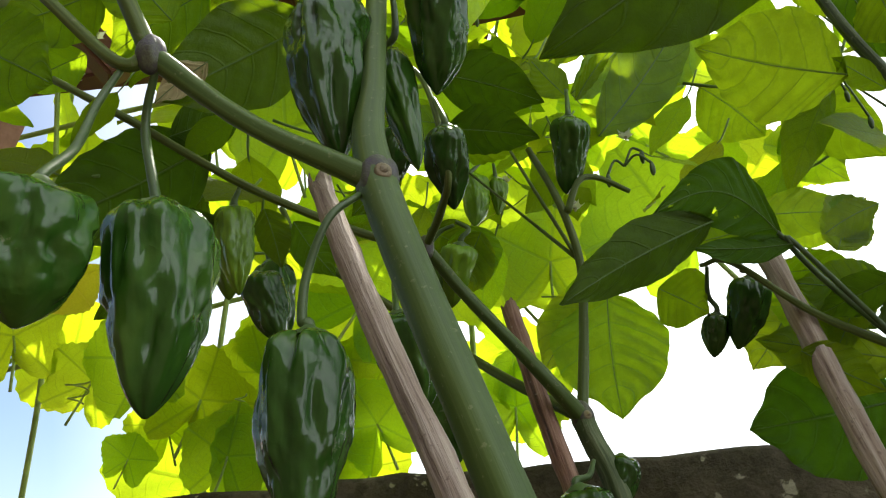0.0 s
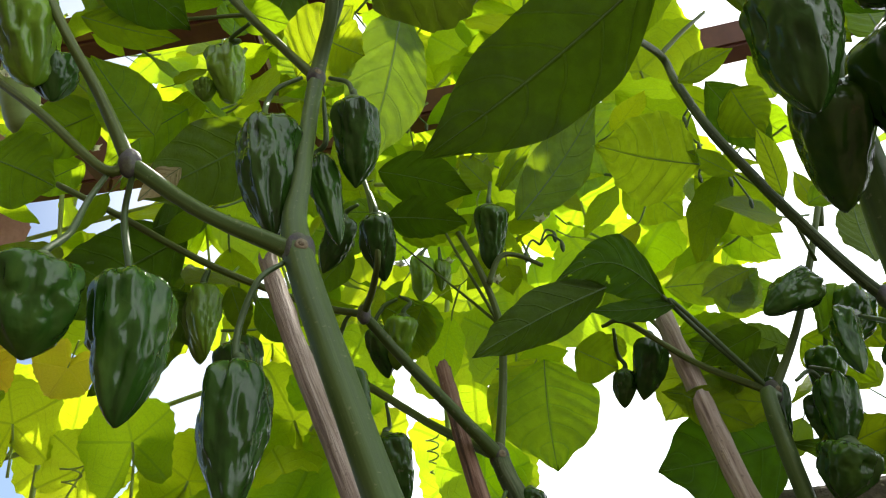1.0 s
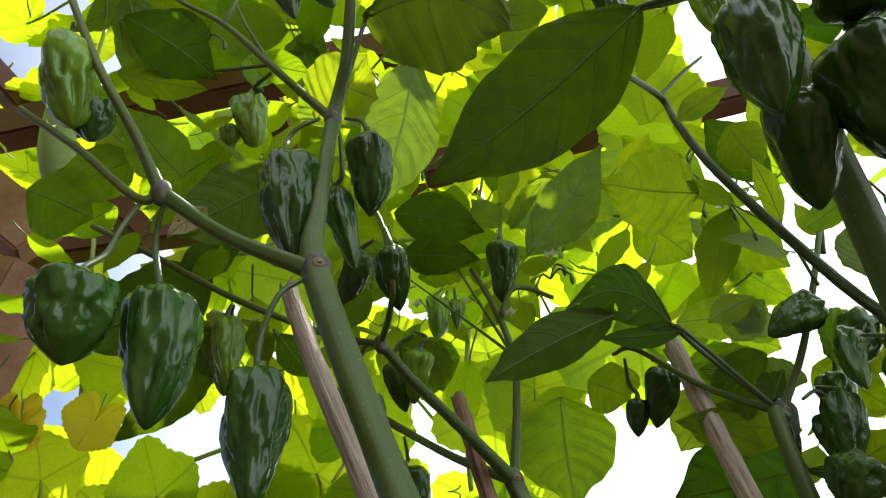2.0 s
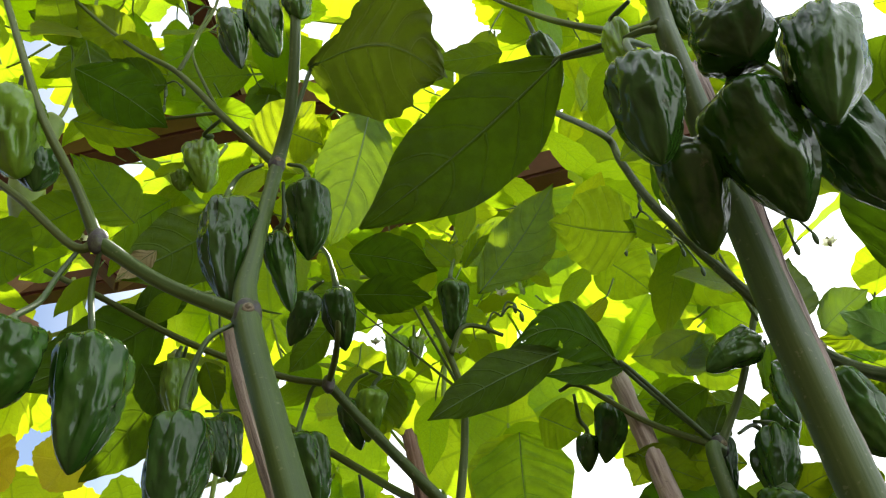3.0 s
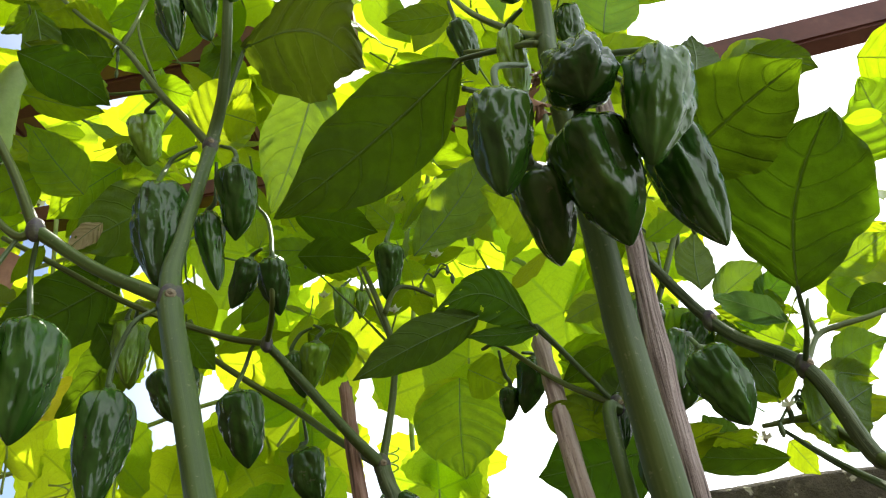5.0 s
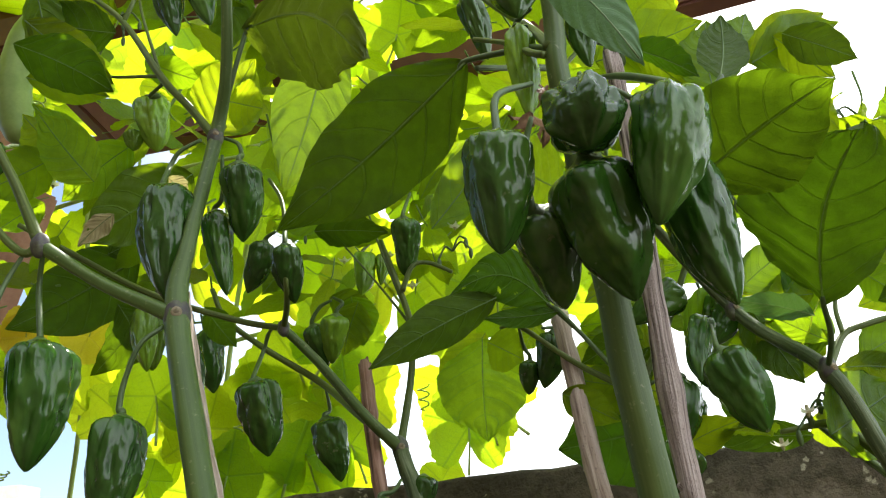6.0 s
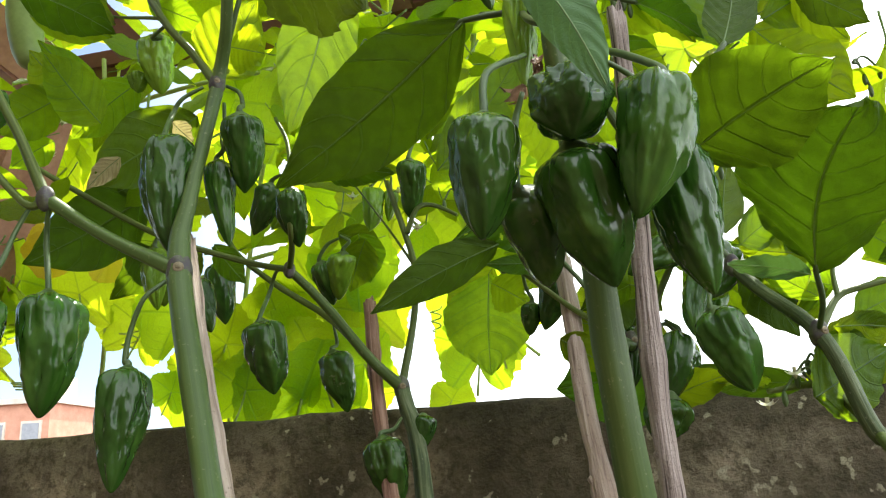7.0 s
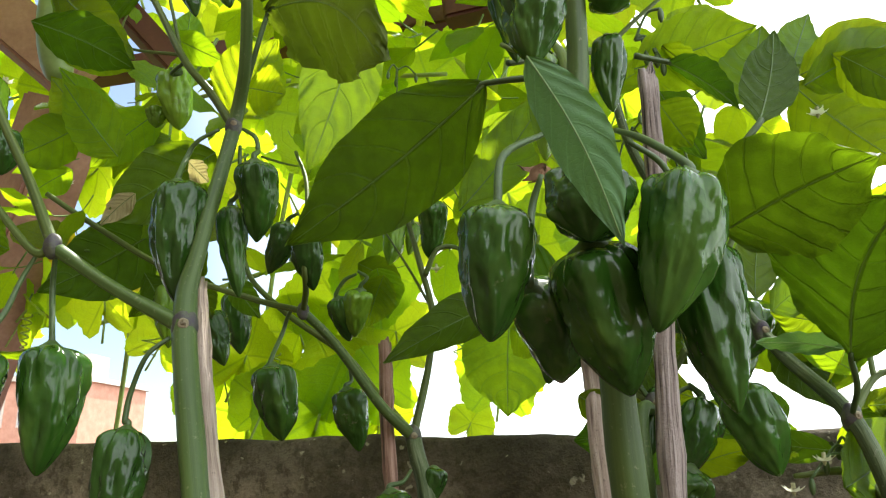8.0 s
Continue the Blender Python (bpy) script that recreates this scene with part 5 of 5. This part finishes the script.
leaf(plant_e, (0.218, 0.334, 0.725), (0.186, 0.354, 0.714), 0.021, (-0.10, -0.85, -0.45), [], seed=413, wave=0.05, mat=DARK_LEAF)
leaf(plant_e, (0.212, 0.340, 0.690), (0.230, 0.348, 0.720), 0.024, (0.15, -0.90, -0.35), [], seed=414, wave=0.05, mat=DARK_LEAF)
leaf(plant_e, (0.172, 0.346, 0.696), (0.205, 0.342, 0.674), 0.024, (-0.25, -0.90, -0.30), [], seed=415, wave=0.05, mat=CHILI_LEAF)
leaf(plant_c, (-0.000, 0.450, 0.814), (0.037, 0.460, 0.791), 0.030, (-0.10, -0.90, -0.40), [], seed=421, wave=0.05, mat=MID_LEAF)
leaf(plant_a, (-0.121, 0.320, 0.815), (-0.087, 0.330, 0.831), 0.026, (0.00, -0.90, -0.40), [], seed=422, wave=0.05, mat=DARK_LEAF)
leaf(plant_a, (-0.116, 0.330, 0.782), (-0.099, 0.340, 0.746), 0.026, (0.10, -0.90, -0.40), [], seed=423, wave=0.05, mat=DARK_LEAF)
leaf(plant_a, (-0.076, 0.330, 0.778), (-0.069, 0.340, 0.750), 0.018, (-0.10, -0.90, -0.40), [], seed=424, wave=0.05, mat=MID_LEAF)
leaf(plant_a, (-0.068, 0.360, 0.784), (-0.047, 0.370, 0.755), 0.022, (0.00, -0.90, -0.40), [], seed=425, wave=0.05, mat=MID_LEAF)
leaf(plant_c, (-0.014, 0.400, 0.834), (-0.044, 0.410, 0.807), 0.024, (0.10, -0.90, -0.40), [], seed=426, wave=0.05, mat=MID_LEAF)
leaf(plant_a, (-0.243, 0.300, 1.113), (-0.152, 0.310, 1.058), 0.030, (-0.10, -0.85, -0.45), [], seed=441, wave=0.05, mat=MID_LEAF)
leaf(plant_a, (-0.047, 0.360, 1.075), (-0.072, 0.370, 1.001), 0.036, (0.00, -0.85, -0.45), [], seed=442, wave=0.05, mat=MID_LEAF)
leaf(plant_a, (0.143, 0.340, 1.040), (0.084, 0.350, 1.050), 0.028, (0.10, -0.85, -0.45), [], seed=443, wave=0.05, mat=MID_LEAF)
leaf(plant_a, (-0.108, 0.360, 1.122), (-0.173, 0.370, 1.106), 0.034, (-0.10, -0.85, -0.45), [], seed=444, wave=0.05, mat=CHILI_LEAF)
leaf(plant_a, (-0.204, 0.340, 1.113), (-0.253, 0.350, 1.088), 0.028, (0.00, -0.85, -0.45), [], seed=445, wave=0.05, mat=MID_LEAF)
flower(plant_e, 0.285, 0.258, 0.658, 0.0055, 211)
flower(plant_e, 0.271, 0.263, 0.644, 0.0055, 212)
flower(plant_b, 0.294, 0.240, 0.855, 0.0055, 213)
flower(plant_b, 0.298, 0.241, 0.827, 0.0055, 214)
flower(plant_b, 0.283, 0.264, 0.770, 0.0055, 215)
flower(plant_c, 0.113, 0.367, 0.828, 0.0055, 216)
flower(plant_a, -0.163, 0.300, 0.867, 0.0055, 217)
flower(plant_a, -0.154, 0.300, 0.864, 0.0055, 218)
flower(plant_a, -0.162, 0.300, 0.840, 0.0055, 219)
flower(plant_a, -0.203, 0.280, 0.909, 0.0055, 220)
flower(plant_c, 0.080, 0.365, 0.786, 0.0055, 221)
flower(plant_c, 0.017, 0.433, 0.839, 0.0055, 222)
flower(plant_c, 0.052, 0.447, 0.845, 0.0055, 223)
flower(plant_d, 0.241, 0.379, 0.862, 0.0055, 224)
bud_spray(plant_c, (0.110, 0.367, 0.808), [(0.100, 0.366, 0.803), (0.120, 0.366, 0.816), (0.123, 0.361, 0.806)])
bud_spray(plant_b, (0.208, 0.210, 0.858), [(0.213, 0.211, 0.852), (0.218, 0.211, 0.850), (0.221, 0.212, 0.846), (0.221, 0.206, 0.872)])
bud_spray(plant_e, (0.360, 0.300, 0.843), [(0.365, 0.300, 0.835), (0.367, 0.300, 0.827), (0.374, 0.300, 0.838)])
bud_spray(plant_d, (0.240, 0.380, 0.872), [(0.256, 0.379, 0.836), (0.247, 0.379, 0.854), (0.227, 0.379, 0.859)])
bud_spray(plant_e, (0.301, 0.269, 0.658), [(0.295, 0.269, 0.664), (0.287, 0.263, 0.657), (0.278, 0.257, 0.648)])
bud_spray(plant_b, (0.264, 0.262, 0.786), [(0.267, 0.268, 0.773), (0.277, 0.264, 0.776)])
stake("weathered greyish stake standing behind a chili stem", (0.231, -0.074, -0.000, 0.0056), (-0.037, 0.257, 0.753, 0.0046), seed=1)
stake("short reddish stake with a broken top", (0.178, 0.055, -0.000, 0.0056), (0.041, 0.377, 0.735, 0.0048), mat=STAKE_RED, seed=2)
stake("pinkish-grey stake beside the folded leaf", (0.237, 0.077, -0.000, 0.0068), (0.177, 0.372, 0.754, 0.0058), seed=3)
stake("cracked grey stake tied beside the pod cluster", (0.203, 0.158, -0.000, 0.0054), (0.209, 0.179, 0.822, 0.0042), mat=STAKE_PALE, seed=4)


# ---- the setting ----
def box(bm, size, m):
    bmesh.ops.create_cube(bm, size=1, matrix=m @ Matrix.Diagonal((*size, 1)))


ground = thing("ground", (0, 0, 0), "dry brown soil round the plants", "ground", kind="structure")
bm = bmesh.new()
bmesh.ops.create_grid(bm, x_segments=40, y_segments=40, size=1)
for v in bm.verts:
    # fine near the plants, wide towards the horizon
    v.co.x, v.co.y = (math.copysign(2 * abs(c) + 600 * abs(c) ** 6, c) for c in v.co.xy)
    v.co.z = 0.02 * noise.noise(v.co * 3) - 0.012
part("soil", bm, SOIL, ground)

# the low cement wall behind the plants, its top a little uneven
WALL_Y, WALL_LEAN, WALL_TOP = 0.644, -0.230, 0.680
wall = thing("wall_north", (0, WALL_Y, 0), "old blackened cement parapet wall with lichen", "wall", kind="structure")
along = Vector((1, WALL_LEAN, 0)).normalized()
away = Vector((-along.y, along.x, 0))
bm = bmesh.new()
nx, nz, rows = 300, 20, []
for i in range(nx + 1):
    s = -4.0 + 9.0 * i / nx
    line = []
    for j in range(nz + 1):
        h = WALL_TOP * j / nz
        q = Vector((0, WALL_Y, h)) + along * s
        q += away * 0.004 * noise.noise(q * 14) + away * 0.002 * noise.noise(q * 60)
        if j == nz:
            q.z += 0.004 * noise.noise(q * 9) + 0.003 * noise.noise(q * 40)
            q += away * 0.004
        line.append(bm.verts.new(q))
    top = line[-1].co
    line.append(bm.verts.new(top + away * 0.006 + Vector((0, 0, 0.004))))
    line.append(bm.verts.new(top + away * 0.11 + Vector((0, 0, 0.004))))
    line.append(bm.verts.new(Vector((top.x, top.y, 0)) + away * 0.12))
    rows.append(line)
for a, b in zip(rows, rows[1:]):
    for j in range(len(a) - 1):
        bm.faces.new((a[j], b[j], b[j + 1], a[j + 1]))
bm.faces.new(rows[0])
bm.faces.new(rows[-1][::-1])
part("render_coat", bm, WALL, wall)


# a plain unseen wall on the near side, added to block the sky
sky_blocker_south = thing("unseen_wall_south", (-0.45, -1.9, 0), "unseen plain umber plastered wall added to block sky light", "wall", kind="structure")
bm = bmesh.new()
box(bm, (3.1, 0.2, 3.2), Matrix.Translation((-0.45, -2.0, 1.6)))
part("plaster", bm, UMBER, sky_blocker_south, smooth=False)
# another unseen wall, added in the west to cut blue sky reflections
sky_blocker_west = thing("unseen_wall_west", (-1.9, -0.7, 0), "unseen plain umber plastered wall added to block sky light", "wall", kind="structure")
bm = bmesh.new()
box(bm, (0.2, 2.38, 3.2), Matrix.Translation((-1.9, -0.70, 1.6)))
part("plaster", bm, UMBER, sky_blocker_west, smooth=False)


# ---- the trellis frame ----
def bar(parent, a, b, w, h, name="bar", mat=RED_STEEL):
    """A square steel tube from a to b with softened edges."""
    a, b = Vector(a), Vector(b)
    m = (b - a).to_track_quat("X", "Z").to_matrix().to_4x4()
    m.translation = (a + b) / 2
    bm = bmesh.new()
    box(bm, ((b - a).length, w, h), m)
    bmesh.ops.bevel(bm, geom=bm.edges[:], offset=0.004, segments=2, affect="EDGES")
    return part(name, bm, mat, parent, smooth=False)


trellis = thing("trellis_frame", (-0.55, 0.75, 0), "red oxide painted steel frame carrying the vine", "trellis")
bar(trellis, (-0.90, 0.735, 1.330), (0.02, 0.676, 1.390), 0.04, 0.055)
bar(trellis, (0.02, 0.768, 1.241), (1.10, 0.672, 1.352), 0.04, 0.042)
bar(trellis, (-0.66, 0.930, 1.285), (0.10, 1.016, 1.395), 0.04, 0.034)
bar(trellis, (-0.63, 0.718, 1.497), (-0.39, 0.838, 1.221), 0.04, 0.036, "brace")
bar(trellis, (-0.73, 0.680, 1.378), (-0.509, 0.772, 1.188), 0.05, 0.075, "brace", SUNLIT_STEEL)
bar(trellis, (-0.959, 0.943, 0.0), (-0.536, 0.784, 1.159), 0.085, 0.085, "post", SUNLIT_STEEL)
bar(trellis, (-0.95, 0.2, 1.40), (0.6, 0.2, 1.44), 0.04, 0.04)
bar(trellis, (-0.2, 0.0, 1.44), (-0.2, 1.1, 1.40), 0.03, 0.03)
# ---- the gourd vine ----
vine = thing("gourd_vine", (-0.2, 0.92, 0), "climbing gourd vine with broad sunlit leaves", "vine")
rnd = random.Random(5)


def open_sky(x, z):
    """Where the vine leaves the sky free: to the right, and in a few gaps low down."""
    edge = 0.13 + 1.25 * (z - 0.72) if z < 0.95 else 0.40 + 0.22 * max(0.0, z - 1.05)
    if x > edge + 0.02 * math.sin(z * 19):
        return True
    if x < -0.40 and z < 0.80:
        return True
    return any(((x - a) / c) ** 2 + ((z - b) / d) ** 2 < 1 for a, b, c, d in ((0.27, 0.80, 0.10, 0.12), (-0.37, 0.72, 0.05, 0.10), (-0.62, 0.80, 0.13, 0.10), (-0.45, 1.0, 0.06, 0.05), (-0.05, 0.93, 0.07, 0.04), (0.06, 0.80, 0.025, 0.05), (-0.32, 0.87, 0.03, 0.03), (-0.25, 0.97, 0.05, 0.03), (-0.51, 0.97, 0.04, 0.04), (-0.60, 1.36, 0.10, 0.09)))


# places where a leaf has dropped and the sky shows
BARE = (3, 4, 9, 10, 13, 21, 22, 23, 32, 34, 40, 41, 46, 84, 98)
count = 0
for row in range(10):
    for col in range(17):
        x, z = -1.12 + 0.105 * (col + 0.5 * (row % 2)) + rnd.uniform(-0.03, 0.03), 0.745 + 0.098 * row + rnd.uniform(-0.03, 0.03)
        if open_sky(x, z):
            continue
        count += 1
        spec = (x, 0.95 - (0.2 if x < 0 else 0.55) * x + rnd.uniform(-0.11, 0.11), z, rnd.uniform(0.068, 0.098), rnd.gauss(0, 35), rnd.gauss(28, 16), rnd.gauss(0, 24), count)
        if count not in BARE:
            palm_leaf(vine, *spec)
# over the roof bars: mostly unseen, added thick above to shade plants, thinner beyond
roof_shade_vine = thing("gourd_vine", (-0.2, 0.2, 1.42), "dense, mostly unseen gourd vine added over the roof bars for shade", "vine")
for k in range(16 * 6):
    x, y = -0.78 + 0.1 * (k % 16) + rnd.uniform(-0.03, 0.03), 0.13 + 0.1 * (k // 16) + rnd.uniform(-0.03, 0.03)
    if rnd.random() < 0.22 or x > 0.50 or k == 89:
        continue
    palm_leaf(roof_shade_vine, x, y, 1.44 + rnd.uniform(-0.03, 0.09), rnd.uniform(0.06, 0.095), rnd.uniform(0, 360), rnd.gauss(-78, 12), rnd.gauss(0, 20), k)
for k in range(34):
    x, y = rnd.uniform(-1.0, 0.35), rnd.uniform(0.66, 1.15)
    palm_leaf(roof_shade_vine, x, y, 1.44 + rnd.uniform(-0.02, 0.1), rnd.uniform(0.06, 0.09), rnd.uniform(0, 360), rnd.gauss(-70, 14), rnd.gauss(0, 20), k)
# the low fringe of it that hangs down to the wall's top
for k, (x, z, size) in enumerate(((-0.564, 0.908, 0.065), (-0.492, 0.889, 0.065), (-0.408, 0.838, 0.055), (-0.329, 0.844, 0.067), (-0.270, 0.801, 0.065), (-0.207, 0.835, 0.062), (-0.229, 0.733, 0.056), (-0.143, 0.769, 0.064), (-0.096, 0.827, 0.046), (-0.071, 0.757, 0.054), (-0.083, 0.717, 0.044), (-0.147, 0.721, 0.045), (0.077, 0.766, 0.058), (0.077, 0.917, 0.075), (0.070, 0.800, 0.045), (-0.082, 0.899, 0.070), (-0.063, 0.828, 0.058), (0.032, 0.710, 0.033), (0.103, 0.782, 0.044), (-0.346, 0.741, 0.032), (-0.318, 0.781, 0.046), (-0.595, 0.864, 0.049))):
    palm_leaf(vine, x, 0.86 + 0.03 * (k % 3 - 1), z, size, 40 * k % 75 - 35, 14 + 5 * (k % 3), 12 * (k % 3 - 1), k + 3)
for x, y, z, s, t in ((-0.353, 0.700, 0.890, 0.034, 150), (-0.474, 0.760, 0.920, 0.034, 160), (-0.487, 0.780, 0.945, 0.03, 170), (0.387, 0.720, 0.995, 0.045, -60)):
    palm_leaf(vine, x, y, z, s, t, 25, 10, int(t), old=t > 0)

# two that keep the sun off the large dark leaf
for x, y, z in ((0.23, 0.57, 1.46), (0.235, 0.63, 1.49)):
    palm_leaf(roof_shade_vine, x, y, z, 0.085, 40, -80, 10, 4)

# ---- loose crown leaves of the chili plants ----
BLADES = []
for s in range(10):
    bm, rib = blade_mesh(1.0, 0.46 + 0.03 * (s % 3), 0.1 + 0.05 * (s % 4), 0.05 + 0.05 * (s % 3), 0.05, 300 + s, 12, 8)
    blade_faces = set(bm.faces)
    add_tube(bm, [(0, 0.06, 0.0, 0.008), (0, -0.08, 0.01, 0.012), (0.03, -0.36, 0.10, 0.014)], 6, 3)
    for f in bm.faces:
        f.material_index = 0 if f in blade_faces else 1
    BLADES.append(shared("crown_leaf", bm, YOUNG_LEAF if s % 3 == 0 else CHILI_LEAF, RIB))


def crown(plant, number, lo, hi, seed, small=0.05, large=0.095, bare=()):
    r = random.Random(seed)
    for k in range(number):
        q = Vector([r.uniform(a, b) for a, b in zip(lo, hi)])
        size = r.uniform(small, large)
        # the side where the long gourd hangs is bare
        if q.x < -0.16 and 0.88 < q.z < 1.04:
            continue
        m = Matrix.Translation(q) @ Euler((radians(r.gauss(-15, 28)), radians(r.gauss(0, 25)), r.uniform(0, 6.28))).to_matrix().to_4x4() @ Matrix.Scale(size, 4)
        blade = BLADES[r.randrange(10)]
        if k not in bare:
            placed("leaf", blade, plant, m)


crown(plant_a, 18, (-0.34, 0.28, 0.86), (-0.05, 0.46, 0.98), 1)
crown(plant_a, 36, (-0.12, 0.32, 1.00), (0.16, 0.54, 1.20), 21, bare=(1,))
crown(plant_a, 14, (-0.42, 0.28, 0.72), (-0.14, 0.46, 0.92), 7)
crown(plant_a, 26, (-0.30, 0.28, 1.05), (-0.02, 0.38, 1.24), 41, 0.045, 0.085)
crown(plant_c, 40, (-0.16, 0.42, 0.80), (0.12, 0.62, 1.08), 2)
crown(plant_c, 10, (0.08, 0.42, 0.90), (0.22, 0.60, 1.05), 22)
crown(plant_c, 46, (-0.06, 0.38, 0.82), (0.15, 0.52, 0.97), 23, 0.022, 0.05)
crown(plant_a, 22, (-0.30, 0.26, 0.78), (-0.08, 0.36, 0.98), 24, 0.022, 0.05, (14,))
crown(plant_e, 12, (0.32, 0.24, 0.72), (0.46, 0.34, 0.84), 25, 0.022, 0.05, (8,))
crown(plant_d, 9, (0.24, 0.40, 0.64), (0.34, 0.50, 0.76), 33, 0.04, 0.08, (0, 4, 6, 7))
crown(plant_d, 18, (0.20, 0.40, 0.80), (0.44, 0.56, 0.98), 3, bare=(1, 13, 15, 17))
crown(plant_b, 8, (0.14, 0.24, 0.98), (0.28, 0.42, 1.10), 4)
crown(plant_e, 26, (0.38, 0.32, 0.76), (0.68, 0.54, 0.92), 5, bare=(8, 10))


def twigs(plant, number, start, lo, hi, seed):
    """Thin side twigs that rise from one point of the stem into the crown, each ending in a few buds."""
    r = random.Random(seed)
    for k in range(number):
        a, b = Vector(start), Vector([r.uniform(p, q) for p, q in zip(lo, hi)])
        mid = a.lerp(b, 0.5) + Vector((r.uniform(-0.03, 0.03), r.uniform(-0.02, 0.02), r.uniform(-0.03, 0.01)))
        branch(plant, (*a, 0.0014), (*mid, 0.0010), (*b, 0.0007), name="twig", sides=8)
        bud_spray(plant, b, [b + Vector((r.uniform(-0.02, 0.02), r.uniform(-0.01, 0.01), r.uniform(-0.02, 0.005))) for _ in range(3)], k)


twigs(plant_c, 2, (0.078, 0.365, 0.755), (-0.08, 0.38, 0.86), (0.14, 0.52, 1.02), 61)
twigs(plant_a, 2, (-0.044, 0.225, 0.882), (-0.30, 0.26, 0.90), (-0.06, 0.36, 1.06), 62)
twigs(plant_d, 2, (0.259, 0.330, 0.763), (0.16, 0.34, 0.80), (0.34, 0.46, 0.92), 63)

# ---- a house beyond the wall ----
house = thing("house", (-22.4, 32.5, 0), "distant salmon-coloured plastered house", "house")
bm = bmesh.new()
box(bm, (4.9, 5.0, 4.2), Matrix.Translation((-22.6, 32.5, 2.1)))
part("wall", bm, SALMON, house, smooth=False)
bm = bmesh.new()
box(bm, (5.2, 5.4, 0.22), Matrix.Translation((-22.6, 32.5, 4.31)))
part("roof", bm, CREAM, house, smooth=False)
for x in (-24.1, -22.5, -20.9):
    bm = bmesh.new()
    box(bm, (0.9, 0.1, 1.2), Matrix.Translation((x, 29.98, 2.9)))
    win = part("window", bm, CREAM, house, smooth=False)
    bm = bmesh.new()
    box(bm, (0.72, 0.05, 1.0), Matrix.Translation((x, 29.93, 2.9)))
    part("pane", bm, DARK_GLASS, win, smooth=False)
bm = bmesh.new()
box(bm, (1.5, 1.4, 1.0), Matrix.Translation((-21.2, 31.5, 4.92)))
part("water_tank_room", bm, CREAM, house, smooth=False)

# ---- stems, tendrils and fruit of the vine ----
for pts in (((-0.50, 0.90, 0.02), (-0.50, 0.92, 0.5), (-0.49, 0.93, 0.9), (-0.52, 0.92, 1.3)), ((-0.28, 0.92, 0.02), (-0.29, 0.94, 0.6), (-0.26, 0.93, 1.0), (-0.2, 0.95, 1.38)),
            ((-0.55, 0.92, 0.86), (-0.40, 0.93, 0.90), (-0.22, 0.94, 0.95), (-0.05, 0.92, 0.93)), ((-0.8, 0.9, 1.12), (-0.55, 0.93, 1.2), (-0.3, 0.92, 1.24), (0.0, 0.9, 1.22)),
            ((0.05, 0.9, 0.02), (0.07, 0.94, 0.5), (0.04, 0.93, 0.9), (0.1, 0.9, 1.3))):
    bm = bmesh.new()
    add_tube(bm, [(*p, 0.0036) for p in pts], 8, 8, 0.15)
    part("vine_stem", bm, VINE, vine)


def tendril(x, y, z, turns, radius, drop, seed):
    r = random.Random(seed)
    pts, n = [], int(turns * 9)
    for i in range(n + 1):
        a, s = math.tau * turns * i / n, i / n
        pts.append((x + radius * math.cos(a) * (1 - 0.5 * s), y + radius * math.sin(a) * (1 - 0.5 * s), z - drop * s, 0.0010))
    bm = bmesh.new()
    add_tube(bm, pts, 6, 3)
    part("tendril", bm, VINE, vine)


for k, (x, y, z, n, r, d) in enumerate(((-0.52, 0.80, 0.76, 3, 0.018, 0.012), (-0.22, 0.84, 0.80, 7, 0.006, 0.07), (-0.58, 0.82, 0.86, 5, 0.007, 0.05), (-0.40, 0.84, 0.83, 2, 0.015, 0.03), (0.02, 0.86, 0.83, 4, 0.008, 0.05), (-0.46, 0.7, 1.24, 5, 0.008, 0.06))):
    tendril(x, y, z, n, r, d, k)

gourd = thing("long_gourd", (-0.31, 0.45, 1.15), "long pale green gourd hanging among the leaves", "gourd")
bm = bmesh.new()
add_tube(bm, [(-0.296, 0.45, 1.150, 0.003), (-0.299, 0.45, 1.145, 0.011), (-0.308, 0.45, 1.115, 0.0145), (-0.309, 0.45, 1.07, 0.016), (-0.303, 0.45, 1.035, 0.0155), (-0.296, 0.45, 1.010, 0.012), (-0.294, 0.45, 1.002, 0.002)], 20, 6, 0.04)
part("fruit", bm, GOURD, gourd)
bm = bmesh.new()
add_tube(bm, [(-0.300, 0.45, 1.132, 0.0025), (-0.292, 0.455, 1.18, 0.002), (-0.30, 0.47, 1.30, 0.002), (-0.31, 0.48, 1.43, 0.002)], 8, 4)
part("stalk", bm, VINE, gourd)
